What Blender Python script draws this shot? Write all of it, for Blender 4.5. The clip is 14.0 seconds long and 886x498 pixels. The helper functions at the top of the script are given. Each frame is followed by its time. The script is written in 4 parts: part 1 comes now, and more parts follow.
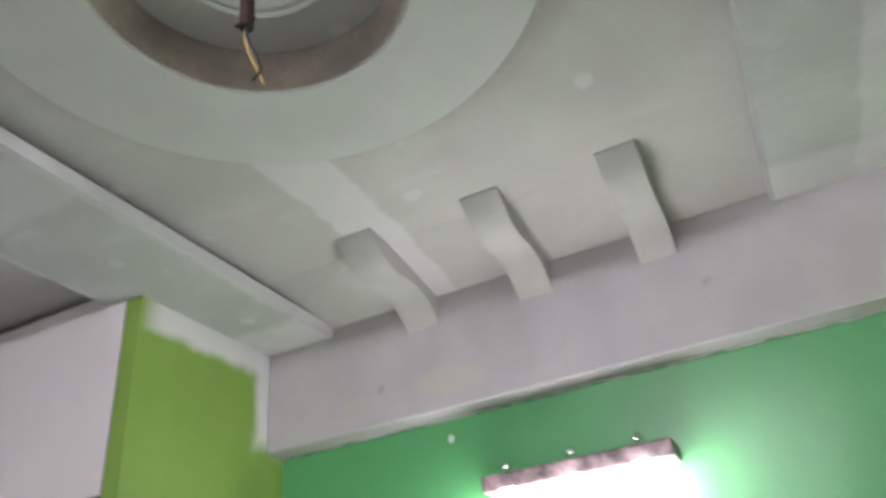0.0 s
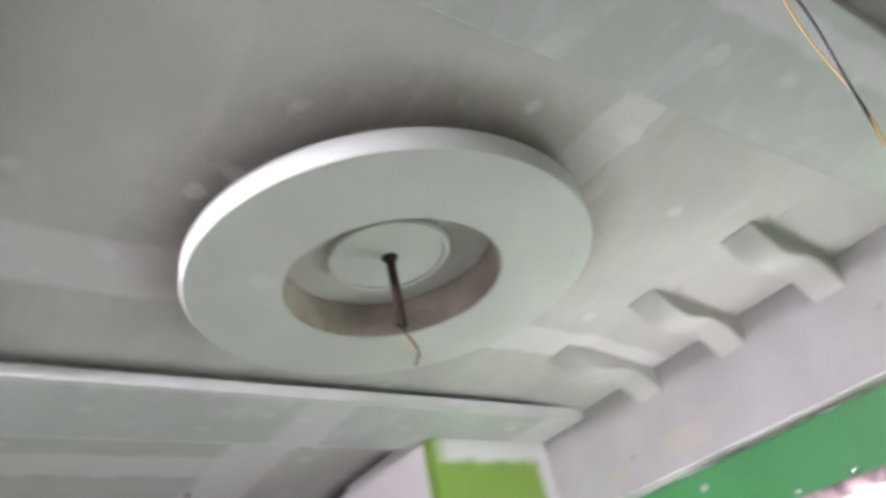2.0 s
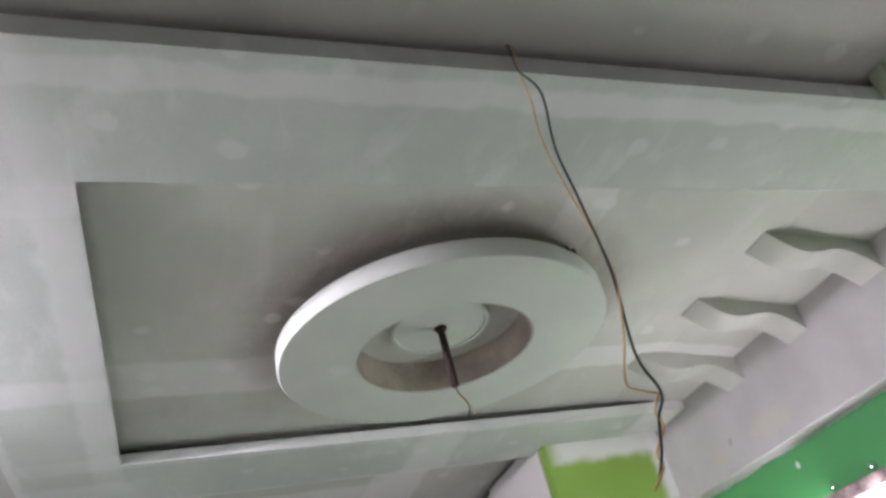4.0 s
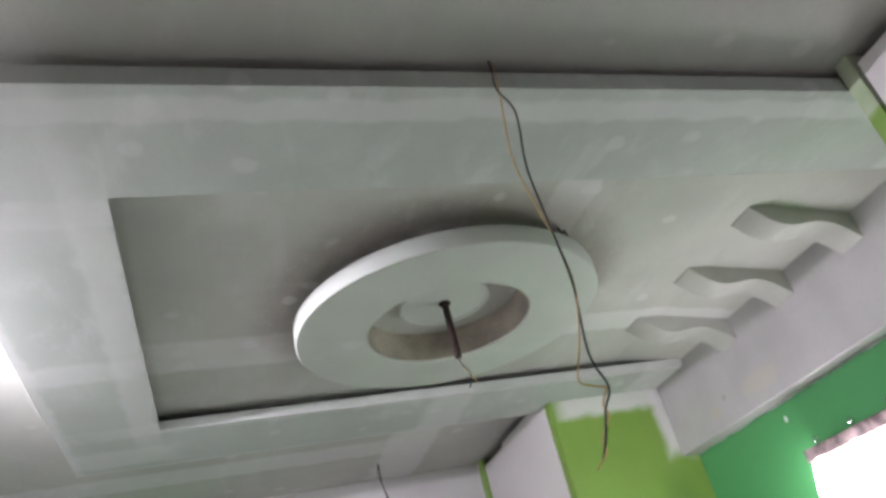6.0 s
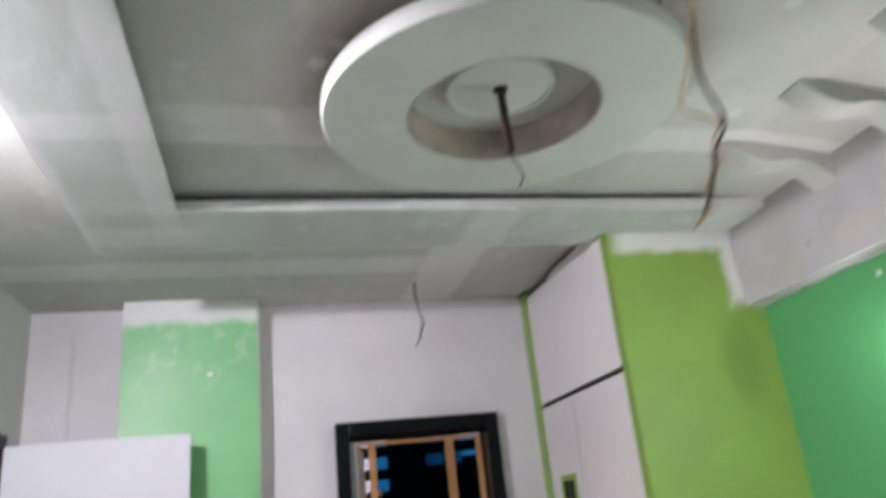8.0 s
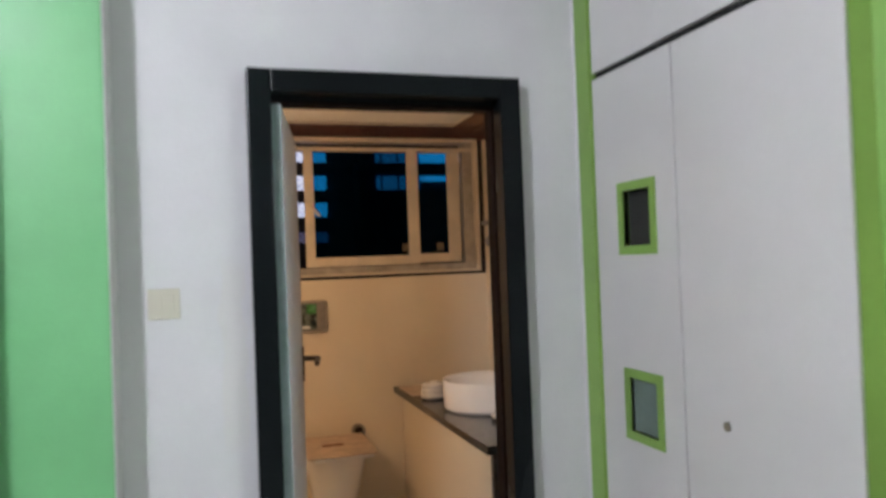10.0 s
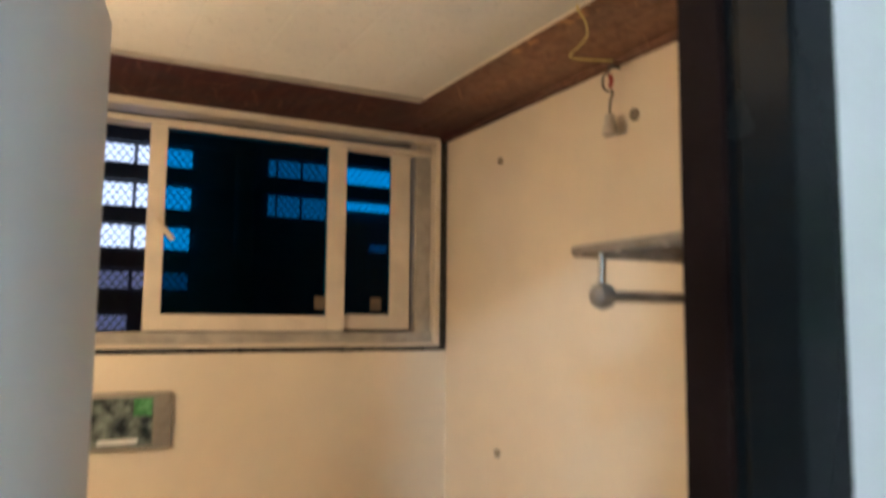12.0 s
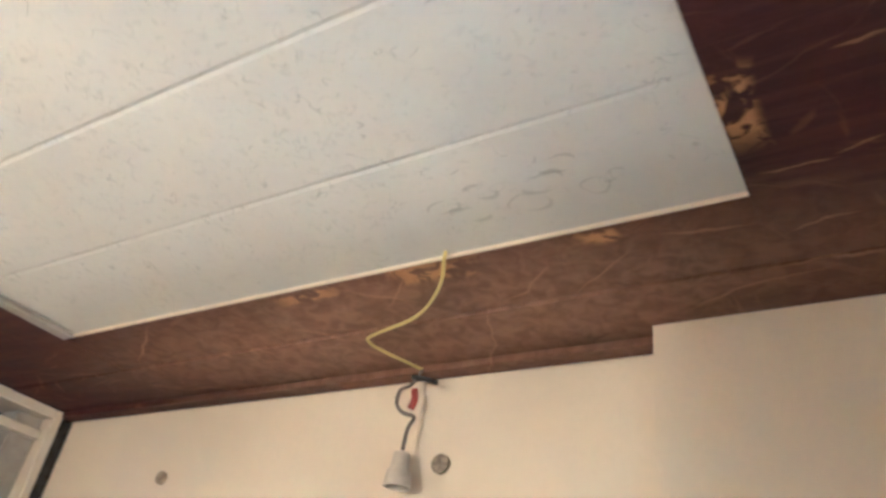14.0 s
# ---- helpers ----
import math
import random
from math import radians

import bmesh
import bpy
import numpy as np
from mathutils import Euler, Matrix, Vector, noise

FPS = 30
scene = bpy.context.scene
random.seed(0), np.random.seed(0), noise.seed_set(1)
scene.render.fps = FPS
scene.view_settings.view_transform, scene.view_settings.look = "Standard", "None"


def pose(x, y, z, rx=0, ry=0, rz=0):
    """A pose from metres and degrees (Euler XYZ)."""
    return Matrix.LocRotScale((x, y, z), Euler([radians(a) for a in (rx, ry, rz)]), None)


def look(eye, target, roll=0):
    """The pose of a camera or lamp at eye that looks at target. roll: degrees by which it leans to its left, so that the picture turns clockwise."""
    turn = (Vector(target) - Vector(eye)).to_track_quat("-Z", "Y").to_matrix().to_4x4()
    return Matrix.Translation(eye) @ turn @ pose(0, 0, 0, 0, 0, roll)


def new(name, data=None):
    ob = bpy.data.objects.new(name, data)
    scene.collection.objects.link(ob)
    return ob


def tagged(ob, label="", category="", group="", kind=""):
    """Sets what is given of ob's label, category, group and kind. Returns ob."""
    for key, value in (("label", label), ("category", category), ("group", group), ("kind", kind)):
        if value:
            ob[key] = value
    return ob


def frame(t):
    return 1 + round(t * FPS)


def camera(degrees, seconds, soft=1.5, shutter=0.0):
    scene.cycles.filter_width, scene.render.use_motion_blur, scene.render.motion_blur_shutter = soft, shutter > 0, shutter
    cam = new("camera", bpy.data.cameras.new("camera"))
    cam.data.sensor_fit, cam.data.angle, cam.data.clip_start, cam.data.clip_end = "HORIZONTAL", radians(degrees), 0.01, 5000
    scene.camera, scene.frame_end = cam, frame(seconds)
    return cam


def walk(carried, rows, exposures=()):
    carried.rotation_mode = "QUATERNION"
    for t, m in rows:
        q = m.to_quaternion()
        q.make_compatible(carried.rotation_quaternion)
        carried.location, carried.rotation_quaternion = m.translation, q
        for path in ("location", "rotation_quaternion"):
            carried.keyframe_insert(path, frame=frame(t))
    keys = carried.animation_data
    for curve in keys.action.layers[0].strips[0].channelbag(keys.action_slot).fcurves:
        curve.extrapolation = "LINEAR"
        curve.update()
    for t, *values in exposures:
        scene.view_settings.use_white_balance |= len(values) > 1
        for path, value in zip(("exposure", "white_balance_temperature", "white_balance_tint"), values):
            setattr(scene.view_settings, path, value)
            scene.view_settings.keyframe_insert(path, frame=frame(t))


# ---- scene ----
cam = camera(61.9, 14.0, soft=3.0, shutter=0.5)
PATH = [
    (0, (2.84, -0.314, 1.572), (2.163, 1.269, 2.59), -6.3),
    (0.5, (3.087, -0.439, 1.619), (2.302, 1.195, 2.463), -0.9),
    (1, (3.319, -0.477, 1.567), (2.28, 0.955, 2.498), 1.5),
    (1.5, (3.47, -0.515, 1.575), (2.298, 0.728, 2.615), -1.0),
    (2, (3.596, -0.604, 1.673), (2.317, 0.483, 2.761), -12.7),
    (2.5, (3.83, -0.617, 1.581), (2.327, 0.178, 2.633), -21.3),
    (3, (4.045, -0.52, 1.623), (2.519, 0.147, 2.73), -15.6),
    (3.2, (4.094, -0.476, 1.628), (2.584, 0.218, 2.74), -14.7),
    (5.3, (4.348, -0.445, 1.608), (2.749, 0.138, 2.659), -13.4),
    (5.5, (4.367, -0.468, 1.613), (2.727, 0.132, 2.588), -13.2),
    (6, (4.45, -0.443, 1.603), (2.838, 0.177, 2.612), -14.5),
    (6.5, (4.491, -0.416, 1.607), (2.861, 0.143, 2.621), -12.3),
    (7, (4.434, -0.369, 1.606), (2.8, 0.219, 2.598), -12.2),
    (7.5, (4.338, -0.33, 1.613), (2.656, 0.208, 2.551), -10.2),
    (7.8, (4.161, -0.347, 1.611), (2.402, 0.198, 2.392), -8.4),
    (8, (4.051, -0.318, 1.586), (2.225, 0.138, 2.261), -6.0),
    (8.2, (3.9, -0.352, 1.565), (2.05, 0.055, 2.207), -5.0),
    (8.5, (3.721, -0.332, 1.558), (1.817, 0.109, 1.984), -2.5),
    (9, (3.295, -0.213, 1.492), (1.371, 0.234, 1.807), -2.6),
    (9.2, (3.117, -0.186, 1.522), (1.177, 0.242, 1.752), -2.3),
    (11.3, (1.046, 0.030, 1.430), (-0.760, 0.872, 1.266), -1.6),
    (11.5, (0.887, 0.072, 1.446), (-0.891, 0.981, 1.340), -2.3),
    (12, (0.506, 0.176, 1.519), (-1.259, 1.096, 1.711), 0.5),
    (12.2, (0.385, 0.216, 1.550), (-1.360, 1.139, 1.870), 2.2),
    (12.5, (0.197, 0.265, 1.544), (-1.416, 1.324, 2.070), 8.3),
    (12.7, (0.085, 0.347, 1.681), (-1.423, 1.512, 2.288), 6.9),
    (13, (-0.011, 0.370, 1.638), (-1.377, 1.611, 2.410), 10.6),
    (13.5, (-0.193, 0.483, 1.674), (-1.329, 1.762, 2.708), 8.1),
    (14, (-0.362, 0.540, 1.714), (-1.332, 1.904, 2.808), 9.0),
]
EXPOSURES = [
    (0.0, 0.5, 6500, 25), (0.7, 0.46, 6500, 25), (1.0, 0.56, 6450, 27), (1.5, 0.8, 6420, 27), (2.0, 0.98, 6420, 28), (2.5, 0.94, 6420, 29), (3.2, 0.66, 6450, 28),
    (5.3, 0.6, 6450, 24), (6.4, 0.54, 6450, 23), (7.0, 0.7, 6420, 25), (8.2, 0.69, 6450, 24), (9.2, 0.69, 6450, 20),
    (11.3, 1.26, 5500, 8), (11.5, 1.32, 5500, 8), (12.0, 1.5, 5350, 5), (12.2, 1.72, 5400, 3), (12.5, 1.52, 4800, -1), (13.0, 2.3, 4350, 0), (13.5, 2.36, 4250, 1), (14.0, 2.46, 4200, 1),
]
walk(cam, [(t, look(eye, target, roll)) for t, eye, target, roll in PATH], EXPOSURES)

# ---- world: night outside ----
world = bpy.data.worlds.new("night")
scene.world = world
world.use_nodes = True
world.node_tree.nodes["Background"].inputs[0].default_value = (0.012, 0.016, 0.03, 1)
world.node_tree.nodes["Background"].inputs[1].default_value = 0.4

LAMP_NORTH, LAMP_SOUTH, LAMP_BATH, LAMP_OUT = 24.0, 480.0, 175.0, 0.55

# ---- plan, in metres: x east, y north, the bathroom door's foot at the origin ----
WEST, EAST, SOUTH, NORTH = -0.05, 5.6, -1.54, 1.87
CEIL, SOFFIT, RIM = 2.786, 2.704, 2.746
BEAM_Y, BEAM_Z = 1.776, 2.337
BX, BN, BS, BE = -2.155, 1.547, -0.55, -0.12   # bathroom: far, north, south, door side
WOOD_Z, PANEL_Z = 2.268, 2.274


# ---- materials ----
def node(nt, kind, **values):
    n = nt.nodes.new(kind)
    for key, value in values.items():
        n.inputs[key.replace("_", " ")].default_value = value
    return n


def mixed(nt, fac, a, b):
    m = nt.nodes.new("ShaderNodeMix")
    m.data_type = "RGBA"
    for index, value in ((0, fac), (6, a), (7, b)):
        if isinstance(value, bpy.types.NodeSocket):
            nt.links.new(value, m.inputs[index])
        else:
            m.inputs[index].default_value = value if index == 0 else (*value, 1)
    return m.outputs[2]


def ramped(nt, value, low, high, out_low=0.0, out_high=1.0):
    r = node(nt, "ShaderNodeMapRange", From_Min=low, From_Max=high, To_Min=out_low, To_Max=out_high)
    r.interpolation_type = "SMOOTHSTEP"
    nt.links.new(value, r.inputs["Value"])
    return r.outputs[0]


def calc(nt, how, a, b=0.0):
    m = nt.nodes.new("ShaderNodeMath")
    m.operation = how
    for index, value in ((0, a), (1, b)):
        if isinstance(value, bpy.types.NodeSocket):
            nt.links.new(value, m.inputs[index])
        else:
            m.inputs[index].default_value = value
    return m.outputs[0]


def ragged(nt, amount, scale=9.0):
    """Object coordinates, shaken so that painted and filled edges come out uneven."""
    co = nt.nodes.new("ShaderNodeTexCoord").outputs["Object"]
    n = node(nt, "ShaderNodeTexNoise", Scale=scale, Detail=4.0)
    nt.links.new(co, n.inputs["Vector"])
    off = nt.nodes.new("ShaderNodeVectorMath")
    off.operation = "MULTIPLY_ADD"
    nt.links.new(n.outputs["Color"], off.inputs[0])
    off.inputs[1].default_value = (amount,) * 3
    nt.links.new(co, off.inputs[2])
    return co, off.outputs[0]


def patch(nt, co, centre, half, turn=0.0, soft=0.25, oval=False):
    """1 within a box or an oval round centre, soft at its edge."""
    m = nt.nodes.new("ShaderNodeMapping")
    m.vector_type = "TEXTURE"
    m.inputs["Location"].default_value, m.inputs["Scale"].default_value = centre, half
    m.inputs["Rotation"].default_value = (0, 0, radians(turn))
    nt.links.new(co, m.inputs["Vector"])
    if oval:
        n = nt.nodes.new("ShaderNodeVectorMath")
        n.operation = "LENGTH"
        nt.links.new(m.outputs[0], n.inputs[0])
        far = n.outputs["Value"]
    else:
        n = nt.nodes.new("ShaderNodeSeparateXYZ")
        nt.links.new(m.outputs[0], n.inputs[0])
        far = calc(nt, "MAXIMUM", calc(nt, "MAXIMUM", calc(nt, "ABSOLUTE", n.outputs[0]), calc(nt, "ABSOLUTE", n.outputs[1])), calc(nt, "ABSOLUTE", n.outputs[2]))
    return ramped(nt, far, 1 - soft, 1 + soft, 1.0, 0.0)


def surface(name, base, rough=0.6, metal=0.0, vary=0.06, scale=6.0, bump=0.05, fine=90.0, paint=None, coat=0.0, shine=0.5):
    """A material with grain and stains at two scales. paint(nt, colour, co, shaken) may lay further colours over it."""
    mat = bpy.data.materials.new(name)
    mat.use_nodes = True
    nt = mat.node_tree
    shader = nt.nodes["Principled BSDF"]
    co, shaken = ragged(nt, 0.06)
    broad, grain = node(nt, "ShaderNodeTexNoise", Scale=scale, Detail=5.0), node(nt, "ShaderNodeTexNoise", Scale=fine, Detail=3.0)
    for n in (broad, grain):
        nt.links.new(co, n.inputs["Vector"])
    dark, light = tuple(c * (1 - vary) for c in base), tuple(min(1, c * (1 + vary)) for c in base)
    colour = mixed(nt, ramped(nt, broad.outputs[0], 0.3, 0.7), dark, light)
    colour = mixed(nt, calc(nt, "MULTIPLY", ramped(nt, grain.outputs[0], 0.35, 0.75), 0.25), colour, tuple(c * (1 - 1.5 * vary) for c in base))
    if paint:
        colour = paint(nt, colour, co, shaken)
    nt.links.new(colour, shader.inputs["Base Color"])
    nt.links.new(ramped(nt, broad.outputs[0], 0.25, 0.75, max(0.02, rough - 0.08), min(1, rough + 0.08)), shader.inputs["Roughness"])
    shader.inputs["Metallic"].default_value, shader.inputs["Coat Weight"].default_value, shader.inputs["Specular IOR Level"].default_value = metal, coat, shine
    if bump:
        b = node(nt, "ShaderNodeBump", Strength=bump, Distance=0.01)
        nt.links.new(calc(nt, "ADD", grain.outputs[0], calc(nt, "MULTIPLY", broad.outputs[0], 2.0)), b.inputs["Height"])
        nt.links.new(b.outputs[0], shader.inputs["Normal"])
    return mat


def glow(name, colour, strength):
    mat = bpy.data.materials.new(name)
    mat.use_nodes = True
    shader = mat.node_tree.nodes["Principled BSDF"]
    shader.inputs["Base Color"].default_value = (*colour, 1)
    shader.inputs["Emission Color"].default_value, shader.inputs["Emission Strength"].default_value = (*colour, 1), strength
    return mat


PUTTY = (0.73, 0.725, 0.735)
BIG = 9.0


def over(nt, colour, fac, paint, strength=1.0):
    return mixed(nt, calc(nt, "MULTIPLY", fac, strength), colour, paint)


def screw_dabs(nt, colour, co, strength, scale=3.3):
    """Filled screw heads: small scattered smears of putty."""
    v = node(nt, "ShaderNodeTexVoronoi", Scale=scale, Randomness=0.75)
    nt.links.new(co, v.inputs["Vector"])
    return over(nt, colour, ramped(nt, v.outputs["Distance"], 0.11, 0.19, 1.0, 0.0), PUTTY, strength)


def smears(nt, colour, co, strength, scale=2.2):
    """Thin uneven sweeps of filler left by the blade."""
    m = nt.nodes.new("ShaderNodeMapping")
    m.inputs["Scale"].default_value, m.inputs["Rotation"].default_value = (1.0, 2.4, 1.0), (0, 0, 0.5)
    nt.links.new(co, m.inputs["Vector"])
    n = node(nt, "ShaderNodeTexNoise", Scale=scale, Detail=7.0, Roughness=0.62, Distortion=0.4)
    nt.links.new(m.outputs[0], n.inputs["Vector"])
    return over(nt, colour, ramped(nt, n.outputs[0], 0.5, 0.68), PUTTY, strength)


def paint_board(nt, colour, co, shaken):
    """Upper ceiling: raw board with taped joints; lamp pool and ring shade painted in."""
    for centre, half in (
        ((1.98, -0.35, CEIL), (0.12, 0.5, BIG)), ((1.93, 1.35, CEIL), (0.085, 0.5, BIG)), ((2.83, 0.67, CEIL), (0.3, 0.07, BIG)),
        # (2.7, -1.27) paints the lamp's pool of light on the south strip.
        ((0.62, -0.55, CEIL), (0.11, 1.05, BIG)), ((0.5, 0.6, CEIL), (0.6, 0.14, BIG)), ((2.7, -1.27, CEIL), (0.72, 0.3, BIG)),
        ((4.45, 0.3, CEIL), (0.1, 1.6, BIG)),
    ):
        colour = over(nt, colour, patch(nt, shaken, centre, half, soft=0.14), PUTTY, 0.5)
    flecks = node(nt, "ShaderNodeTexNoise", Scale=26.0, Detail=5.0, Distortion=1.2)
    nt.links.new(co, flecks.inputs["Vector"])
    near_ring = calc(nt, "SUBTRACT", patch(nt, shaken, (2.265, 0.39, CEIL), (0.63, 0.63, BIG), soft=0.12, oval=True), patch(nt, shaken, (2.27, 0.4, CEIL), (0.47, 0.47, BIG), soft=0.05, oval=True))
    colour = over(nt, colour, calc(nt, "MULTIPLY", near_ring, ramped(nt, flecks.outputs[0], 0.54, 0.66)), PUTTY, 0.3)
    # Brown halo: shade round the hung ring, painted into the board colour.
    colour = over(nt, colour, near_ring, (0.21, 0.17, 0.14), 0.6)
    return screw_dabs(nt, smears(nt, colour, co, 0.15), shaken, 0.35, 5.0)


def paint_border(nt, colour, co, shaken):
    """Dropped border: putty along its edges and over its corner joints."""
    for centre, half in (
        ((1.53, 0.5, SOFFIT), (0.05, 1.3, BIG)), ((2.965, 0.5, SOFFIT), (0.05, 1.3, BIG)), ((2.25, -0.66, SOFFIT), (0.9, 0.05, BIG)),
        ((1.25, -0.84, SOFFIT), (0.1, 0.3, BIG)), ((3.15, -0.8, SOFFIT), (0.3, 0.14, BIG)), ((1.1, 0.62, SOFFIT), (0.5, 0.1, BIG)),
        ((3.31, 0.5, SOFFIT), (0.035, 1.4, BIG)), ((3.15, 1.72, SOFFIT), (0.25, 0.1, BIG)), ((1.25, 1.7, SOFFIT), (0.3, 0.1, BIG)),
        ((1.06, 0.0, SOFFIT), (0.04, 1.3, BIG)), ((2.2, -0.98, SOFFIT), (1.2, 0.04, BIG)), ((2.1, -0.83, SOFFIT), (0.07, 0.2, BIG)),
    ):
        colour = over(nt, colour, patch(nt, shaken, centre, half, soft=0.3), PUTTY, 0.45)
    return screw_dabs(nt, smears(nt, colour, co, 0.3, 3.0), shaken, 0.33, 5.5)


def paint_ring(nt, colour, co, shaken):
    return screw_dabs(nt, colour, shaken, 0.3, 4.0)


def paint_pillar(nt, colour, co, shaken):
    n = node(nt, "ShaderNodeTexNoise", Scale=16.0, Detail=7.0)
    nt.links.new(co, n.inputs["Vector"])
    colour = over(nt, colour, calc(nt, "MULTIPLY", patch(nt, shaken, (0, -0.4, 2.9), (BIG, BIG, 0.5), soft=0.25), ramped(nt, n.outputs[0], 0.50, 0.70)), PUTTY, 0.22)
    colour = over(nt, colour, patch(nt, shaken, (0, -0.5, 2.85), (BIG, BIG, 0.16), soft=0.2), (0.7, 0.71, 0.7))
    return over(nt, colour, patch(nt, shaken, (0.1, -0.60, 2.42), (0.2, 0.012, 0.01), oval=True), PUTTY)


def paint_lime(nt, colour, co, shaken):
    colour = over(nt, colour, patch(nt, shaken, (1.17, 1.64, 2.85), (BIG, 0.41, 0.205), soft=0.13), PUTTY, 0.85)
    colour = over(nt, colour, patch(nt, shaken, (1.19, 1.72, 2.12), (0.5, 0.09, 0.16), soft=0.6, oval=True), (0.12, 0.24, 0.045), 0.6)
    return over(nt, colour, patch(nt, shaken, (1.19, 1.9, 2.65), (0.5, 0.16, 0.265), soft=0.2), PUTTY, 0.9)


def paint_green(nt, colour, co, shaken):
    n = node(nt, "ShaderNodeTexNoise", Scale=2.4, Detail=4.0)
    nt.links.new(co, n.inputs["Vector"])
    colour = over(nt, colour, ramped(nt, n.outputs[0], 0.55, 0.7), (0.09, 0.42, 0.15), 0.25)
    _, uneven = ragged(nt, 0.022, 14.0)
    colour = over(nt, colour, patch(nt, uneven, (2.25, 1.87, 2.42), (BIG, BIG, 0.077), soft=0.05), (0.74, 0.75, 0.74))
    return over(nt, colour, patch(nt, co, (1.861, 1.87, 2.267), (0.011, 0.1, 0.014), oval=True), (0.8, 0.82, 0.8))


def paint_beam(nt, colour, co, shaken):
    for centre, half, tone in (((1.6, BEAM_Y, 2.45), (0.05, 0.1, 0.03), (0.55, 0.5, 0.42)), ((1.95, BEAM_Y, 2.46), (0.13, 0.1, 0.05), (0.6, 0.56, 0.48)),
                               ((2.8, BEAM_Y, 2.55), (0.016, 0.1, 0.014), (0.4, 0.38, 0.35)), ((1.69, BEAM_Y, 2.49), (0.012, 0.1, 0.014), (0.35, 0.33, 0.3))):
        colour = over(nt, colour, patch(nt, shaken, centre, half, oval=True), tone, 0.55)
    return colour


def paint_white(nt, colour, co, shaken):
    colour = over(nt, colour, patch(nt, shaken, (0, -0.03, 1.25), (0.2, 0.035, 0.28), soft=0.15), (0.74, 0.71, 0.65), 0.35)
    return over(nt, colour, patch(nt, shaken, (0, -1.3, 2.4), (0.2, 0.012, 0.25), soft=0.4), (0.55, 0.54, 0.54), 0.5)


SCRATCHES = (
    (-0.82, 1.35, -0.74, 1.28), (-0.86, 1.36, -0.94, 1.52), (-0.56, 1.27, -0.47, 1.27), (-0.43, 1.19, -0.37, 1.19), (-0.42, 1.3, -0.36, 1.29), (-0.58, 1.44, -0.41, 1.39),
    (-0.46, 1.37, -0.34, 1.37), (-1.02, 1.31, -0.96, 1.25), (-1.65, 1.34, -1.53, 1.25), (-1.24, 1.33, -1.15, 1.38), (-0.72, 1.36, -0.63, 1.29), (-0.36, 1.18, -0.32, 1.17), (-0.35, 1.04, -0.31, 1.04), (-1.07, 1.25, -0.98, 1.31),
)


def paint_wood(nt, colour, co, shaken):
    """Old dark ply with pale torn grain, glue streaks and scratches."""
    grain = node(nt, "ShaderNodeTexNoise", Scale=1.0, Detail=6.0, Distortion=0.6)
    m = nt.nodes.new("ShaderNodeMapping")
    m.inputs["Scale"].default_value = (5, 60, 60)
    nt.links.new(co, m.inputs["Vector"])
    nt.links.new(m.outputs[0], grain.inputs["Vector"])
    colour = over(nt, colour, ramped(nt, grain.outputs[0], 0.42, 0.66), (0.15, 0.06, 0.036), 0.2)
    for turn, stretch, low in ((20, (5, 48, 5), 0.645), (-50, (7, 44, 7), 0.655), (75, (7, 40, 7), 0.66), (-15, (4, 55, 4), 0.645)):
        m = nt.nodes.new("ShaderNodeMapping")
        m.vector_type = "TEXTURE"
        m.inputs["Scale"].default_value, m.inputs["Rotation"].default_value = tuple(1 / v for v in stretch), (0, 0, radians(turn))
        nt.links.new(shaken, m.inputs["Vector"])
        s = node(nt, "ShaderNodeTexNoise", Scale=1.0, Detail=2.0)
        nt.links.new(m.outputs[0], s.inputs["Vector"])
        colour = over(nt, colour, ramped(nt, s.outputs[0], low - 0.01, low + 0.07), (0.34, 0.17, 0.085), 0.17)
    for x0, y0, x1, y1 in SCRATCHES:
        long, turn = math.hypot(x1 - x0, y1 - y0) / 2, math.degrees(math.atan2(y1 - y0, x1 - x0))
        colour = over(nt, colour, patch(nt, shaken, ((x0 + x1) / 2 + 0.03, (y0 + y1) / 2 + 0.03, WOOD_Z), (long, 0.0022, BIG), turn, soft=0.6, oval=True), (0.42, 0.22, 0.11), 0.55)
    torn = node(nt, "ShaderNodeTexNoise", Scale=34.0, Detail=5.0, Distortion=1.0)
    nt.links.new(co, torn.inputs["Vector"])
    colour = over(nt, colour, calc(nt, "MULTIPLY", patch(nt, shaken, (-0.98, 1.40, WOOD_Z), (0.68, 0.17, BIG), soft=0.6, oval=True), ramped(nt, torn.outputs[0], 0.3, 0.7, 0.6, 1.0)), (0.33, 0.19, 0.11), 0.75)
    for x, y, a, b in ((-0.905, 1.245, 0.06, 0.022), (-1.14, 1.25, 0.05, 0.012), (-0.44, 1.08, 0.016, 0.05), (-0.65, 1.24, 0.02, 0.012)):
        colour = over(nt, colour, calc(nt, "MULTIPLY", patch(nt, shaken, (x + 0.03, y + 0.03, WOOD_Z), (a, b, BIG), soft=0.5), ramped(nt, torn.outputs[0], 0.44, 0.54)), (0.50, 0.26, 0.10), 0.8)
    return colour


